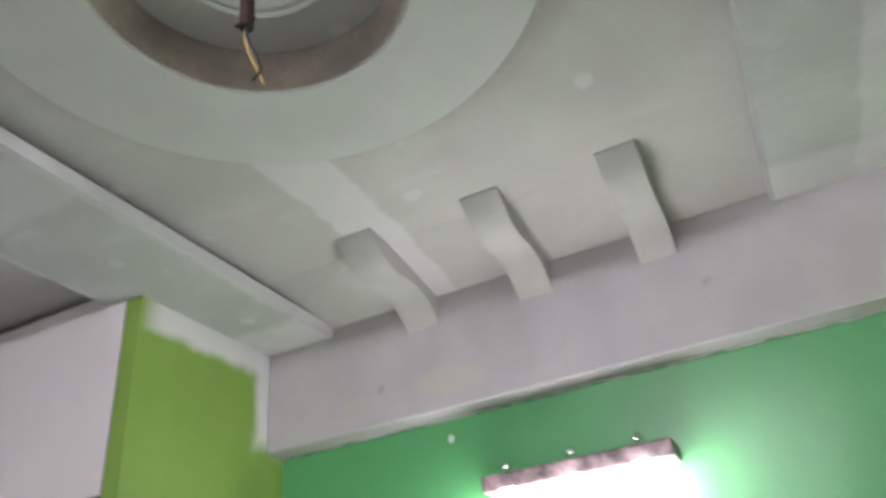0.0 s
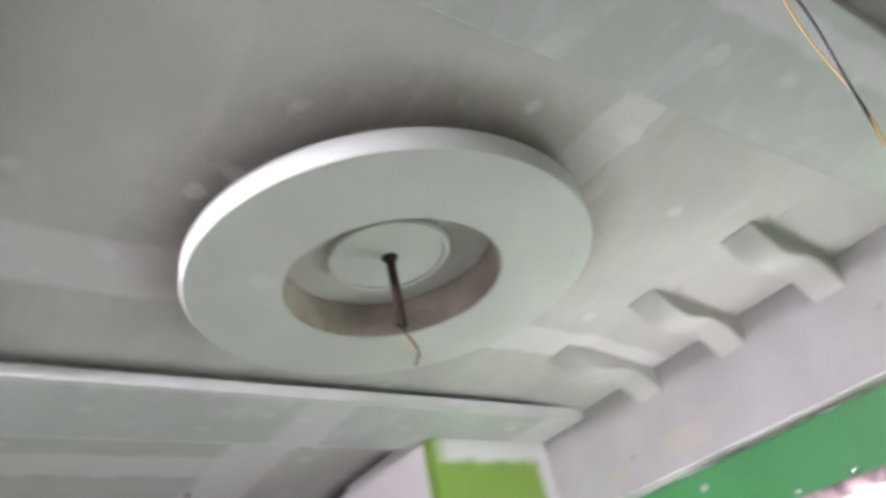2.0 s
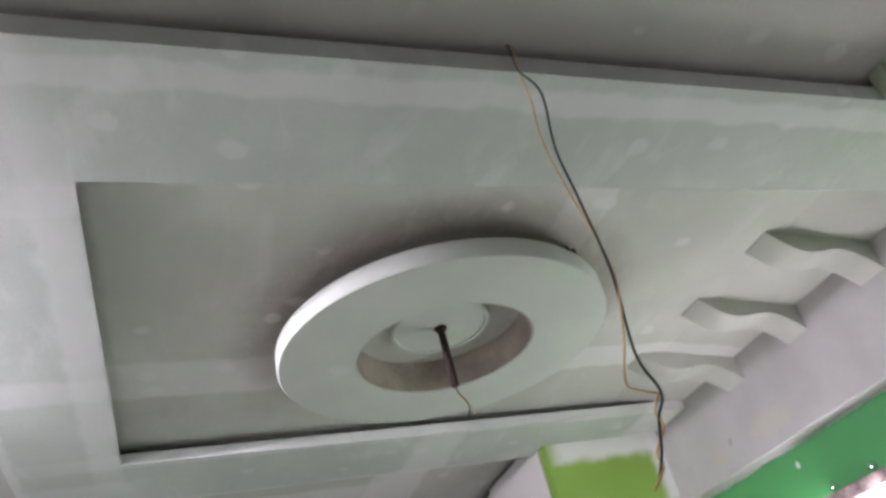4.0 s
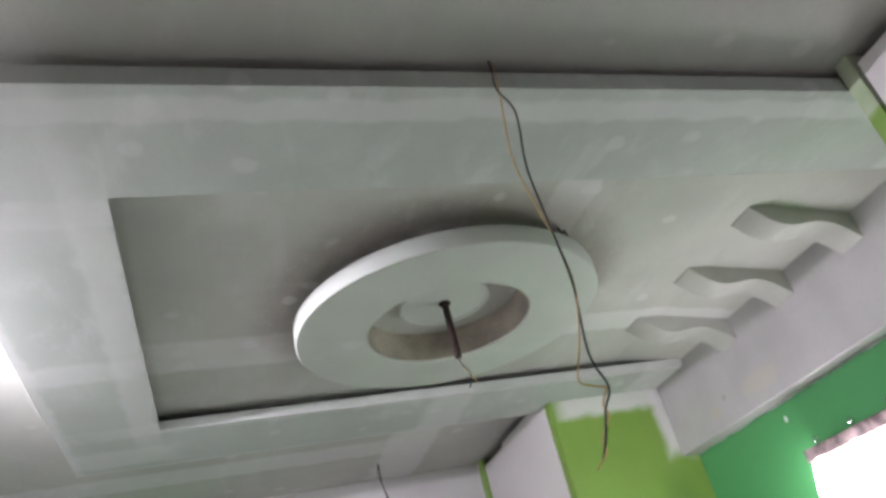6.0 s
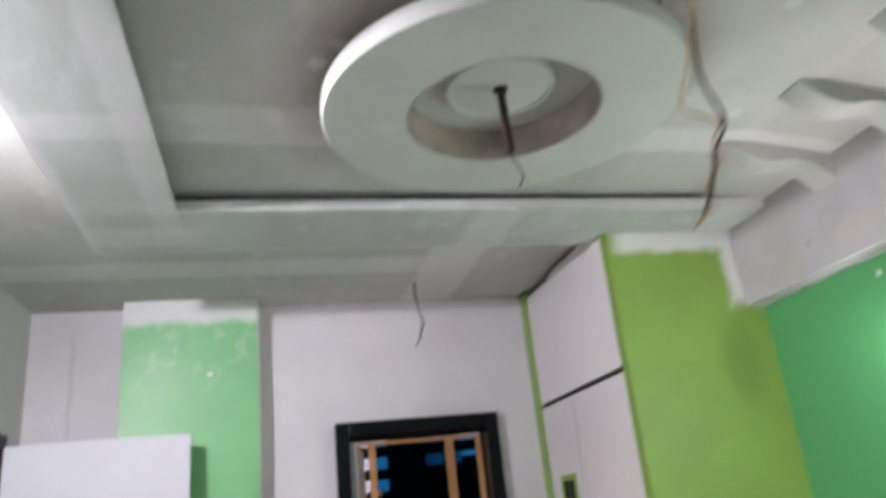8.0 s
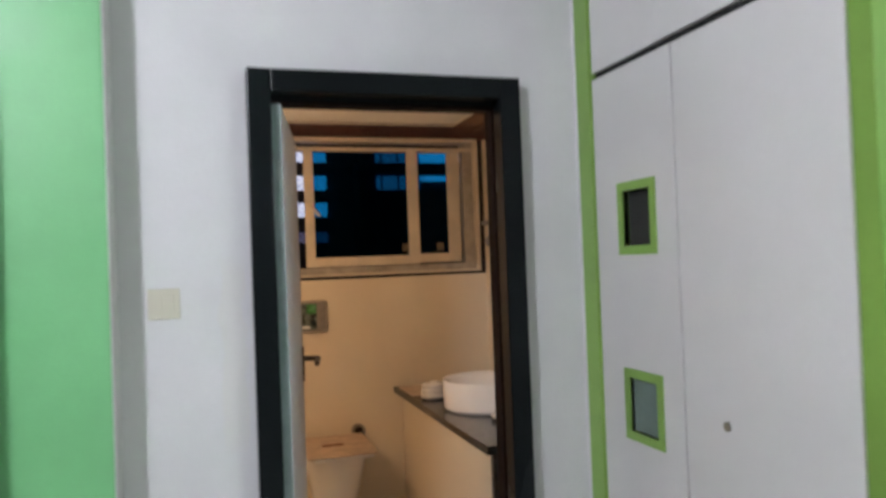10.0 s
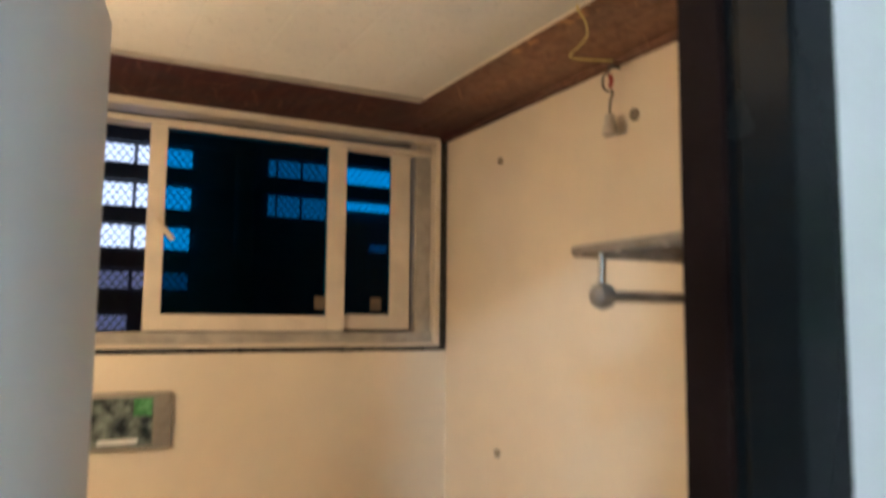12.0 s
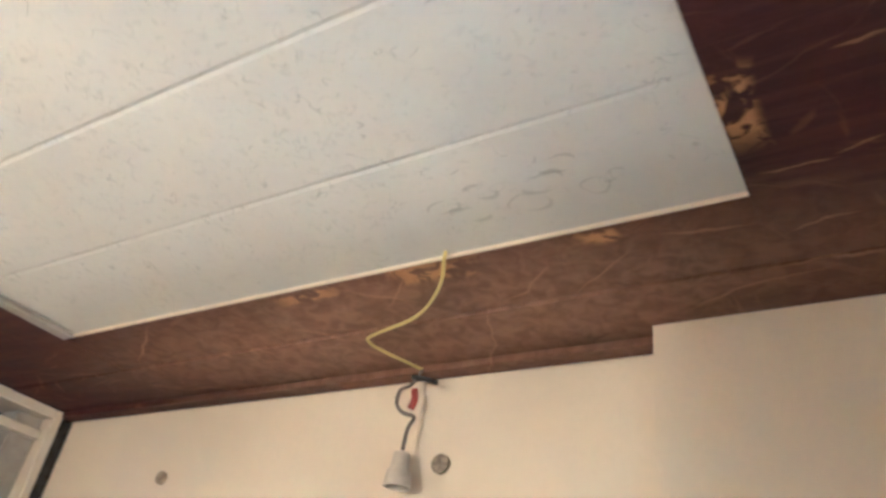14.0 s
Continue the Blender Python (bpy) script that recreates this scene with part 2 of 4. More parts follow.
def paint_panel(nt, colour, co, shaken):
    """Mould-speckled white boards with pencilled scrawl; shade and mould painted along the north edge."""
    fine = node(nt, "ShaderNodeTexNoise", Scale=55.0, Detail=3.0, Distortion=1.5)
    nt.links.new(co, fine.inputs["Vector"])
    wide = node(nt, "ShaderNodeTexNoise", Scale=5.0, Detail=3.0)
    nt.links.new(co, wide.inputs["Vector"])
    spots = calc(nt, "MULTIPLY", ramped(nt, fine.outputs[0], 0.55, 0.68), ramped(nt, wide.outputs[0], 0.35, 0.7, 0.25, 1.0))
    colour = over(nt, colour, spots, (0.36, 0.36, 0.33), 0.3)
    curl = node(nt, "ShaderNodeTexNoise", Scale=13.0, Detail=1.5, Distortion=2.5)
    gate = node(nt, "ShaderNodeTexNoise", Scale=38.0, Detail=1.0)
    for n in (curl, gate):
        nt.links.new(co, n.inputs["Vector"])
    hairs = ramped(nt, calc(nt, "ABSOLUTE", calc(nt, "SUBTRACT", curl.outputs[0], 0.5)), 0.004, 0.016, 1.0, 0.0)
    colour = over(nt, colour, calc(nt, "MULTIPLY", hairs, ramped(nt, gate.outputs[0], 0.56, 0.64)), (0.26, 0.26, 0.24), 0.36)
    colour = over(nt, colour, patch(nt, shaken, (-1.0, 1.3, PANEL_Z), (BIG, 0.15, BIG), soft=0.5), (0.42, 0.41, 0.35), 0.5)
    rnd = random.Random(5)
    for k in range(9):
        x, y, r = -0.80 + 0.028 * k, 1.135 + 0.03 * math.sin(k * 1.9), rnd.uniform(0.014, 0.03)
        ring = calc(nt, "SUBTRACT", patch(nt, shaken, (x + 0.02, y + 0.02, PANEL_Z), (r, r * 0.6, BIG), rnd.uniform(-40, 40), soft=0.08, oval=True), patch(nt, shaken, (x + 0.02, y + 0.02, PANEL_Z), (r * 0.9, r * 0.52, BIG), soft=0.08, oval=True))
        colour = over(nt, colour, ring, (0.2, 0.2, 0.19), 0.3)
    return colour


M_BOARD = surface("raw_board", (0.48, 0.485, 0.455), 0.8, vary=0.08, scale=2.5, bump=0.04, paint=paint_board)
M_BORDER = surface("border_board", (0.48, 0.515, 0.495), 0.75, vary=0.08, scale=3.0, bump=0.05, paint=paint_border)
M_RING = surface("ring_board", (0.54, 0.57, 0.54), 0.75, vary=0.05, scale=4.0, bump=0.04, paint=paint_ring)
M_LINING = surface("stain_shade_plaster", (0.40, 0.35, 0.30), 0.8, vary=0.28, scale=6.0, bump=0.08)
M_RIB = surface("rib_plaster", (0.48, 0.485, 0.46), 0.75, vary=0.07, scale=9.0, bump=0.07)
M_BEAM = surface("beam_plaster", (0.525, 0.505, 0.52), 0.85, vary=0.06, scale=5.0, bump=0.05, fine=60.0, paint=paint_beam)
M_GREEN = surface("green_wall_paint", (0.08, 0.355, 0.13), 0.42, vary=0.06, scale=2.0, bump=0.03, paint=paint_green)
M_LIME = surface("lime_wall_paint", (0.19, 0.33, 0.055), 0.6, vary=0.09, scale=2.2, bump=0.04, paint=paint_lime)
M_LIME_PLAIN = surface("lime_trim_paint", (0.25, 0.42, 0.09), 0.42, vary=0.08, scale=4.0, bump=0.04)
M_PILLAR = surface("light_green_paint", (0.20, 0.52, 0.23), 0.42, vary=0.06, scale=2.5, bump=0.04, paint=paint_pillar)
M_WHITE = surface("white_wall_paint", (0.74, 0.72, 0.74), 0.6, vary=0.04, scale=3.0, bump=0.04, paint=paint_white)
M_GREY = surface("grey_wall_paint", (0.68, 0.67, 0.65), 0.7, vary=0.05, scale=3.0)
# For the unseen east wall: dark colour cuts light bounced onto the ceiling.
M_EAST = surface("dark_unseen_wall", (0.24, 0.22, 0.20), 0.7, vary=0.06, scale=3.0)
M_LAMINATE = surface("white_laminate", (0.73, 0.70, 0.70), 0.4, vary=0.03, scale=3.0, bump=0.02)
M_LEAF = surface("white_door_laminate", (0.70, 0.71, 0.76), 0.62, vary=0.025, scale=3.0, bump=0.015)
M_BLACK = surface("black_gloss_paint", (0.007, 0.009, 0.010), 0.25, vary=0.1, scale=1.2, bump=0.002, shine=0.1)
M_JAMB = surface("brown_jamb_paint", (0.012, 0.006, 0.005), 0.55, vary=0.3, scale=10.0, bump=0.04, shine=0.06)
M_GAP = surface("dark_gap", (0.02, 0.02, 0.02), 0.9, vary=0.2)
M_TILE = surface("floor_tile", (0.68, 0.665, 0.63), 0.35, vary=0.06, scale=4.0)
M_CREAM = surface("cream_bath_tile", (0.72, 0.63, 0.49), 0.35, vary=0.045, scale=2.2, bump=0.02)
M_WOOD = surface("dark_ply", (0.045, 0.013, 0.013), 0.7, vary=0.35, scale=7.0, bump=0.15, shine=0.25, paint=paint_wood)
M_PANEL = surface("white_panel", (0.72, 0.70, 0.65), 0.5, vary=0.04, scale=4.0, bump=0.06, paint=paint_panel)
M_ALU = surface("cream_window_frame", (0.62, 0.55, 0.44), 0.45, vary=0.07, scale=10.0, bump=0.03)
M_TRACK = surface("grey_window_track", (0.40, 0.37, 0.32), 0.5, metal=0.2, vary=0.18, scale=14.0, bump=0.05)
M_GRANITE = surface("black_granite", (0.025, 0.023, 0.022), 0.18, vary=0.5, scale=60.0, bump=0.01, fine=300.0)
M_CERAMIC = surface("white_ceramic", (0.80, 0.78, 0.76), 0.12, vary=0.015, bump=0.0, coat=0.5)
M_CHROME = surface("chrome", (0.75, 0.73, 0.70), 0.16, metal=1.0, vary=0.05, bump=0.01)
M_STEEL = surface("dull_steel", (0.33, 0.30, 0.26), 0.5, metal=0.8, vary=0.15, scale=20.0)
M_DARK_STEEL = surface("dark_bronze", (0.055, 0.04, 0.032), 0.45, metal=0.5, vary=0.2, scale=20.0)
M_RUST = surface("rusty_rod", (0.03, 0.013, 0.011), 0.6, metal=0.3, vary=0.5, scale=40.0, bump=0.1)
M_WIRE = surface("black_wire", (0.02, 0.02, 0.022), 0.45, vary=0.2)
M_FLEX = surface("grey_brown_flex", (0.13, 0.105, 0.09), 0.5, vary=0.2, scale=40.0)
M_WIRE_TAN = surface("tan_wire", (0.52, 0.36, 0.14), 0.5, vary=0.15, scale=30.0)
M_WIRE_YELLOW = surface("yellow_wire", (0.62, 0.50, 0.16), 0.45, vary=0.1, scale=30.0)
M_WIRE_RED = surface("red_tape", (0.3, 0.045, 0.035), 0.5, vary=0.2, scale=40.0)
M_BATTEN = surface("plaster_splashed_batten", (0.2, 0.15, 0.155), 0.45, vary=0.6, scale=22.0, bump=0.15)
M_PLASTIC = surface("white_plastic", (0.72, 0.72, 0.70), 0.4, vary=0.03)
M_SWITCH = surface("cream_switch_plastic", (0.66, 0.62, 0.52), 0.4, vary=0.04)
M_HOLDER = surface("grey_bulb_holder", (0.56, 0.51, 0.43), 0.45, vary=0.1, scale=40.0)
M_PLUG = surface("wall_plug", (0.28, 0.23, 0.17), 0.7, vary=0.4, scale=80.0)
M_CARD = surface("tan_cardboard", (0.56, 0.43, 0.32), 0.7, vary=0.16, scale=14.0, bump=0.12)
M_BROWN = surface("brown_label", (0.22, 0.10, 0.06), 0.6, vary=0.1)
M_NIGHT = surface("night_wall", (0.05, 0.05, 0.06), 0.9, vary=0.2)
M_LEAFY = surface("green_white_print", (0.13, 0.15, 0.13), 0.2, vary=0.9, scale=22.0, bump=0.0)
M_SHADE = glow("lit_shade", (1.0, 1.0, 0.99), LAMP_NORTH)
M_TUBE = glow("lit_tube", (0.95, 0.97, 1.0), LAMP_SOUTH)
M_BULB = glow("lit_bulb", (1.0, 0.655, 0.36), LAMP_BATH)
M_SLOT = glow("lit_slot", (0.80, 0.83, 1.0), LAMP_OUT)
M_SLOT_MID = glow("soft_slot", (0.85, 0.72, 0.95), 0.3 * LAMP_OUT)
M_SLOT_DIM = glow("dim_slot", (0.55, 0.58, 1.0), 0.1 * LAMP_OUT)


def tinted(name, colour, clear):
    mat = bpy.data.materials.new(name)
    mat.use_nodes = True
    nt = mat.node_tree
    nt.nodes.remove(nt.nodes["Principled BSDF"])
    see, gloss, mix = node(nt, "ShaderNodeBsdfTransparent", Color=(*colour, 1)), node(nt, "ShaderNodeBsdfGlossy", Roughness=0.03), nt.nodes.new("ShaderNodeMixShader")
    mix.inputs[0].default_value = 1 - clear
    nt.links.new(see.outputs[0], mix.inputs[1])
    nt.links.new(gloss.outputs[0], mix.inputs[2])
    nt.links.new(mix.outputs[0], nt.nodes["Material Output"].inputs[0])
    return mat


M_BLUE = tinted("blue_tinted_glass", (0.09, 0.42, 0.59), 0.996)
M_STICKER = surface("faded_sticker", (0.13, 0.1, 0.065), 0.8, vary=0.25, scale=30.0)
M_CLEAR = tinted("clear_glass", (0.9, 0.95, 0.95), 0.75)


# ---- shape helpers ----
OFFSET = Vector((0, 0, 0))   # where the room that is being built lies in the plan


def thing(name, at, label, category, group="", kind=""):
    ob = new(name)
    ob.location = Vector(at) + OFFSET
    ob.empty_display_size = 0.05
    return tagged(ob, label, category, group, kind)


def part(name, bm, material, parent=None, label="", smooth=False):
    mesh = bpy.data.meshes.new(name)
    bmesh.ops.recalc_face_normals(bm, faces=bm.faces)
    bm.to_mesh(mesh)
    bm.free()
    mesh.materials.append(material)
    if smooth:
        mesh.polygons.foreach_set("use_smooth", [True] * len(mesh.polygons))
        mesh.set_sharp_from_angle(angle=radians(40))
    ob = new(name, mesh)
    if parent:
        ob.parent = parent
        if parent.type == "EMPTY":
            ob.matrix_parent_inverse = Matrix.Translation(OFFSET - parent.location)
    else:
        ob.location = OFFSET
    return tagged(ob, label)


def fixed(name, bm, material, label, category, smooth=False):
    return tagged(part(name, bm, material, None, label, smooth), category=category, kind="structure")


def box(*spans, bevel=0.0):
    """A bmesh of boxes, each (x0, x1, y0, y1, z0, z1)."""
    bm = bmesh.new()
    for x0, x1, y0, y1, z0, z1 in spans:
        vs = [bm.verts.new((x, y, z)) for z in (z0, z1) for x, y in ((x0, y0), (x1, y0), (x1, y1), (x0, y1))]
        for f in ((3, 2, 1, 0), (4, 5, 6, 7), (0, 1, 5, 4), (1, 2, 6, 5), (2, 3, 7, 6), (3, 0, 4, 7)):
            bm.faces.new([vs[i] for i in f])
    if len(spans) > 1 and not bevel:
        bmesh.ops.remove_doubles(bm, verts=bm.verts, dist=0.0001)
    if bevel:
        bmesh.ops.bevel(bm, geom=bm.edges[:], offset=bevel, segments=2, affect="EDGES", profile=0.6)
    return bm


def lathe(profile, at, steps=48, axis="z", closed=False):
    """Turns (radius, height) pairs round an axis through at."""
    bm, rings = bmesh.new(), []
    for r, h in profile:
        ring = []
        for i in range(steps):
            a = 2 * math.pi * i / steps
            c, s = r * math.cos(a), r * math.sin(a)
            p = {"z": (c, s, h), "y": (c, h, s), "x": (h, c, s)}[axis]
            ring.append(bm.verts.new(Vector(at) + Vector(p)))
        rings.append(ring)
    pairs = list(zip(rings, rings[1:])) + ([(rings[-1], rings[0])] if closed else [])
    for a, b in pairs:
        for i in range(steps):
            j = (i + 1) % steps
            bm.faces.new((a[i], a[j], b[j], b[i]))
    if not closed:
        for ring in (rings[0], rings[-1]):
            bm.faces.new(ring)
    return bm


def rod(points, radius, sides=8, smooth=4):
    """A round bar or wire along points, rounded off between them."""
    pts = [Vector(p) for p in points]
    if smooth and len(pts) > 2:
        fine = []
        for i in range(len(pts) - 1):
            p0, p1, p2, p3 = pts[max(i - 1, 0)], pts[i], pts[i + 1], pts[min(i + 2, len(pts) - 1)]
            for k in range(smooth):
                u = k / smooth
                fine.append(0.5 * (2 * p1 + (p2 - p0) * u + (2 * p0 - 5 * p1 + 4 * p2 - p3) * u * u + (3 * p1 - p0 - 3 * p2 + p3) * u ** 3))
        pts = fine + [pts[-1]]
    bm, rings = bmesh.new(), []
    side = None
    for i, p in enumerate(pts):
        way = (pts[min(i + 1, len(pts) - 1)] - pts[max(i - 1, 0)]).normalized()
        if side is None:
            side = way.orthogonal().normalized()
        side = (side - way * side.dot(way)).normalized()
        other = way.cross(side)
        rings.append([bm.verts.new(p + radius * (math.cos(a) * side + math.sin(a) * other)) for a in [2 * math.pi * k / sides for k in range(sides)]])
    for a, b in zip(rings, rings[1:]):
        for i in range(sides):
            j = (i + 1) % sides
            bm.faces.new((a[i], a[j], b[j], b[i]))
    bm.faces.new(rings[0])
    bm.faces.new(rings[-1])
    return bm


def extruded(profile, axis, low, high):
    """A closed outline drawn across an axis and pulled from low to high along it."""
    bm = bmesh.new()
    place = {"x": lambda a, b, h: (h, a, b), "y": lambda a, b, h: (a, h, b), "z": lambda a, b, h: (a, b, h)}[axis]
    ends = [[bm.verts.new(place(a, b, h)) for a, b in profile] for h in (low, high)]
    n = len(profile)
    for i in range(n):
        j = (i + 1) % n
        bm.faces.new((ends[0][i], ends[0][j], ends[1][j], ends[1][i]))
    for ring in ends:
        bm.faces.new(ring)
    return bm


# ---- the bedroom's shell ----
TOP = 2.95
fixed("floor", box((-0.12, EAST, SOUTH - 0.12, NORTH, -0.1, 0.0)), M_TILE, "plain grey-beige tiled bedroom floor", "floor")
fixed("wall_west", box((-0.12, WEST, SOUTH - 0.12, 0, 0, TOP), (-0.12, WEST, 0.9, NORTH + 0.12, 0, TOP), (-0.12, WEST, 0, 0.9, 2.1, TOP)), M_WHITE, "white painted wall round the bathroom door", "wall")
fixed("wall_south", box((WEST, 0.2, SOUTH - 0.12, SOUTH, 0, TOP), (1.06, EAST, SOUTH - 0.12, SOUTH, 0, TOP), (0.2, 1.06, SOUTH - 0.12, SOUTH, 2.13, TOP)), M_GREY, "grey-white painted wall with a doorway", "wall")
fixed("wall_east", box((EAST, EAST + 0.12, SOUTH - 0.12, NORTH + 0.12, 0, TOP)), M_EAST, "plain bedroom wall out of view, darkened to cut bounced light", "wall")
fixed("wall_north", box((WEST, EAST, NORTH, NORTH + 0.12, 0, TOP)), M_GREEN, "glossy bright green painted wall", "wall")
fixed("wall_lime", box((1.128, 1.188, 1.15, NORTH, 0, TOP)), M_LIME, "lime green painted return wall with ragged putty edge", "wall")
fixed("wall_lime_east", box((3.355, 3.40, 1.2, NORTH, 0, TOP)), M_LIME, "lime green painted return wall beside the beam", "wall")
fixed("beam", box((1.19, 3.353, BEAM_Y, NORTH, BEAM_Z, TOP), bevel=0.006), M_BEAM, "unpainted plastered beam above the green wall", "beam")
column = fixed("column", box((WEST, 0.11, -1.062, -0.388, 0, 2.785), bevel=0.004), M_PILLAR, "light green painted column with puttied top", "column")
part("side_plaster", box((WEST, 0.107, -0.3875, -0.384, 0, 2.784)), M_GREY, column, "unpainted grey plastered side")
fixed("hall_wall", box((-0.4, 2.2, SOUTH - 1.3, SOUTH - 1.2, 0, TOP), (-0.5, -0.4, SOUTH - 1.3, SOUTH - 0.12, 0, TOP), (2.2, 2.3, SOUTH - 1.3, SOUTH - 0.12, 0, TOP), (-0.4, 2.2, SOUTH - 1.2, SOUTH - 0.12, -0.1, 0), (-0.4, 2.2, SOUTH - 1.2, SOUTH - 0.12, TOP, TOP + 0.1)), M_NIGHT, "unlit hallway behind the doorway", "wall")

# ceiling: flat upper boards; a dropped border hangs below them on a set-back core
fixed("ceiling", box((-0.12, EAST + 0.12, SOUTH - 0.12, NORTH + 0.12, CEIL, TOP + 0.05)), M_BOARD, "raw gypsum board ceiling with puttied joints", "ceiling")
X0, X1, Y0, XO, XE, YO = 1.474, 3.006, -0.65, 1.055, 3.35, -1.0
slab = extruded([(XO, YO), (XE, YO), (XE, BEAM_Y), (X1, BEAM_Y), (X1, Y0), (X0, Y0), (X0, BEAM_Y), (XO, BEAM_Y)], "z", SOFFIT, RIM)
bmesh.ops.bevel(slab, geom=[e for e in slab.edges if all(abs(v.co.z - SOFFIT) < 1e-5 and X0 - 0.001 < v.co.x < X1 + 0.001 and v.co.y > Y0 - 0.001 for v in e.verts)], offset=0.011, segments=4, affect="EDGES", profile=0.5)
border = fixed("ceiling_border", slab, M_BORDER, "dropped gypsum ceiling border, half puttied", "ceiling", smooth=True)
part("border_core", box((XO + 0.02, X0 - 0.24, YO + 0.02, BEAM_Y, RIM, CEIL), (X1 + 0.08, XE - 0.22, YO + 0.1, BEAM_Y, RIM, CEIL), (X0 - 0.2, X1 + 0.1, YO + 0.02, Y0 - 0.06, RIM, CEIL)), M_BORDER, border)

part("fascia", box((XE - 0.018, XE - 0.0005, YO, BEAM_Y, RIM, 2.753)), M_BORDER, border)

# the boards of the tray dip a little where they meet the beam
fixed("tray_slope", extruded([(1.44, CEIL + 0.003), (1.44, CEIL - 0.0005), (BEAM_Y - 0.001, 2.737), (BEAM_Y - 0.001, CEIL + 0.003)], "x", X0 - 0.2, X1 + 0.1), M_BOARD, "raw gypsum board sloping down to the beam", "ceiling")

# ceiling ring with its stepped hole, and the small inner disc
CX, CY = 2.236, 0.362
ring = thing("ceiling_ring", (CX, CY, CEIL), "round grey gypsum ceiling ring hung under the tray", "ceiling ring")
part("ring", lathe([(0.288, 2.73), (0.288, 2.677), (0.292, 2.671), (0.528, 2.671), (0.533, 2.677), (0.533, 2.728), (0.53, 2.73)], (CX, CY, 0), 96, closed=True), M_RING, ring, smooth=True)
# The hub's brown tone stands for shade in the gap over the ring.
part("hub", lathe([(0.288, CEIL), (0.288, 2.7302), (0.35, 2.7302), (0.35, CEIL)], (CX, CY, 0), 64, closed=True), M_LINING, ring, "rough brown hub, toned dark for the gap's shade", True)
rosette = thing("fan_rosette", (CX, CY, CEIL), "small round gypsum plate inside the ceiling ring", "ceiling plate")
part("plate", lathe([(0.163, 2.762), (0.166, 2.765), (0.166, 2.775), (0.145, 2.777), (0.145, CEIL)], (CX, CY, 0), 64), M_RING, rosette, smooth=True)
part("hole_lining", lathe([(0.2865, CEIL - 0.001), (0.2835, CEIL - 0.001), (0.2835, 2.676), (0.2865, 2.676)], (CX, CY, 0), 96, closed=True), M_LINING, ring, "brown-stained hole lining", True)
part("rim", lathe([(0.148, 2.7615), (0.15, 2.756), (0.162, 2.756), (0.1655, 2.7615)], (CX, CY, 0), 64, closed=True), M_RING, rosette, "raised rounded rim", True)
hook = thing("fan_rod", (CX, CY, 2.77), "rusty brown fan rod with bare wires hanging", "fan rod")
part("rod", rod([(CX, CY, 2.762), (CX + 0.002, CY + 0.002, 2.55)], 0.0125, 12), M_RUST, hook, smooth=True)
part("flange", lathe([(0.022, 2.762), (0.022, 2.757), (0.015, 2.748)], (CX, CY, 0), 20), M_RUST, hook, smooth=True)
part("bolt", rod([(CX - 0.02, CY, 2.564), (CX + 0.02, CY, 2.564)], 0.004, 6), M_RUST, hook)
part("wire", rod([(CX, CY, 2.57), (CX + 0.004, CY + 0.004, 2.53), (CX + 0.012, CY + 0.024, 2.49), (CX + 0.018, CY + 0.022, 2.46), (CX + 0.012, CY + 0.012, 2.435)], 0.0028, 6), M_WIRE, hook, "black flex")
part("wire", rod([(CX, CY, 2.57), (CX - 0.004, CY + 0.012, 2.52), (CX + 0.004, CY + 0.036, 2.475), (CX + 0.012, CY + 0.04, 2.45)], 0.0025, 6), M_WIRE_TAN, hook, "tan flex")


# wavy ribs between the tray and the beam
def rib(x0, x1, y0):
    steps = 24
    low = []
    for i in range(steps + 1):
        s = i / steps
        low.append((y0 + s * (BEAM_Y - y0), CEIL - 0.004 - 0.15 * s - 0.036 * math.sin(2 * math.pi * s) * (1 - 0.15 * s)))
    ob = thing("ceiling_rib", ((x0 + x1) / 2, y0, CEIL), "wavy plastered gypsum rib running from ceiling to beam", "ceiling rib", "ribs along the beam")
    part("body", extruded(low + [(BEAM_Y, CEIL), (y0, CEIL)], "x", x0, x1), M_RIB, ob, smooth=True)


for x0, x1, y0 in ((1.783, 1.905, 1.33), (2.197, 2.314, 1.348), (2.6, 2.713, 1.36)):
    rib(x0, x1, y0)

# ---- wardrobe in the north-west corner ----
WY = 1.15
wardrobe = thing("wardrobe", (0.6, WY, 0), "white laminate fitted wardrobe with loft doors and lime trims", "wardrobe")
part("carcass", box((WEST + 0.002, 1.126, WY + 0.02, NORTH, 0, 2.70)), M_GAP, wardrobe)
part("side_trim", box((-0.022, 0.062, WY - 0.012, WY + 0.019, 0, 2.78)), M_LIME_PLAIN, wardrobe, "lime painted strip")
part("filler", box((WEST + 0.001, -0.023, WY - 0.008, WY + 0.019, 0, 2.78)), M_WHITE, wardrobe, "white plastered filler")


def door_with_holes(x0, x1, z0, z1, holes):
    """A door leaf with two framed square openings, left as real holes."""
    xs = sorted({x0, x1, *[v for h in holes for v in h[:2]]})
    zs = sorted({z0, z1, *[v for h in holes for v in h[2:]]})
    spans = []
    for a, b in zip(xs, xs[1:]):
        for c, d in zip(zs, zs[1:]):
            mx, mz = (a + b) / 2, (c + d) / 2
            if not any(h[0] < mx < h[1] and h[2] < mz < h[3] for h in holes):
                spans.append((a, b, WY, WY + 0.018, c, d))
    return box(*spans)


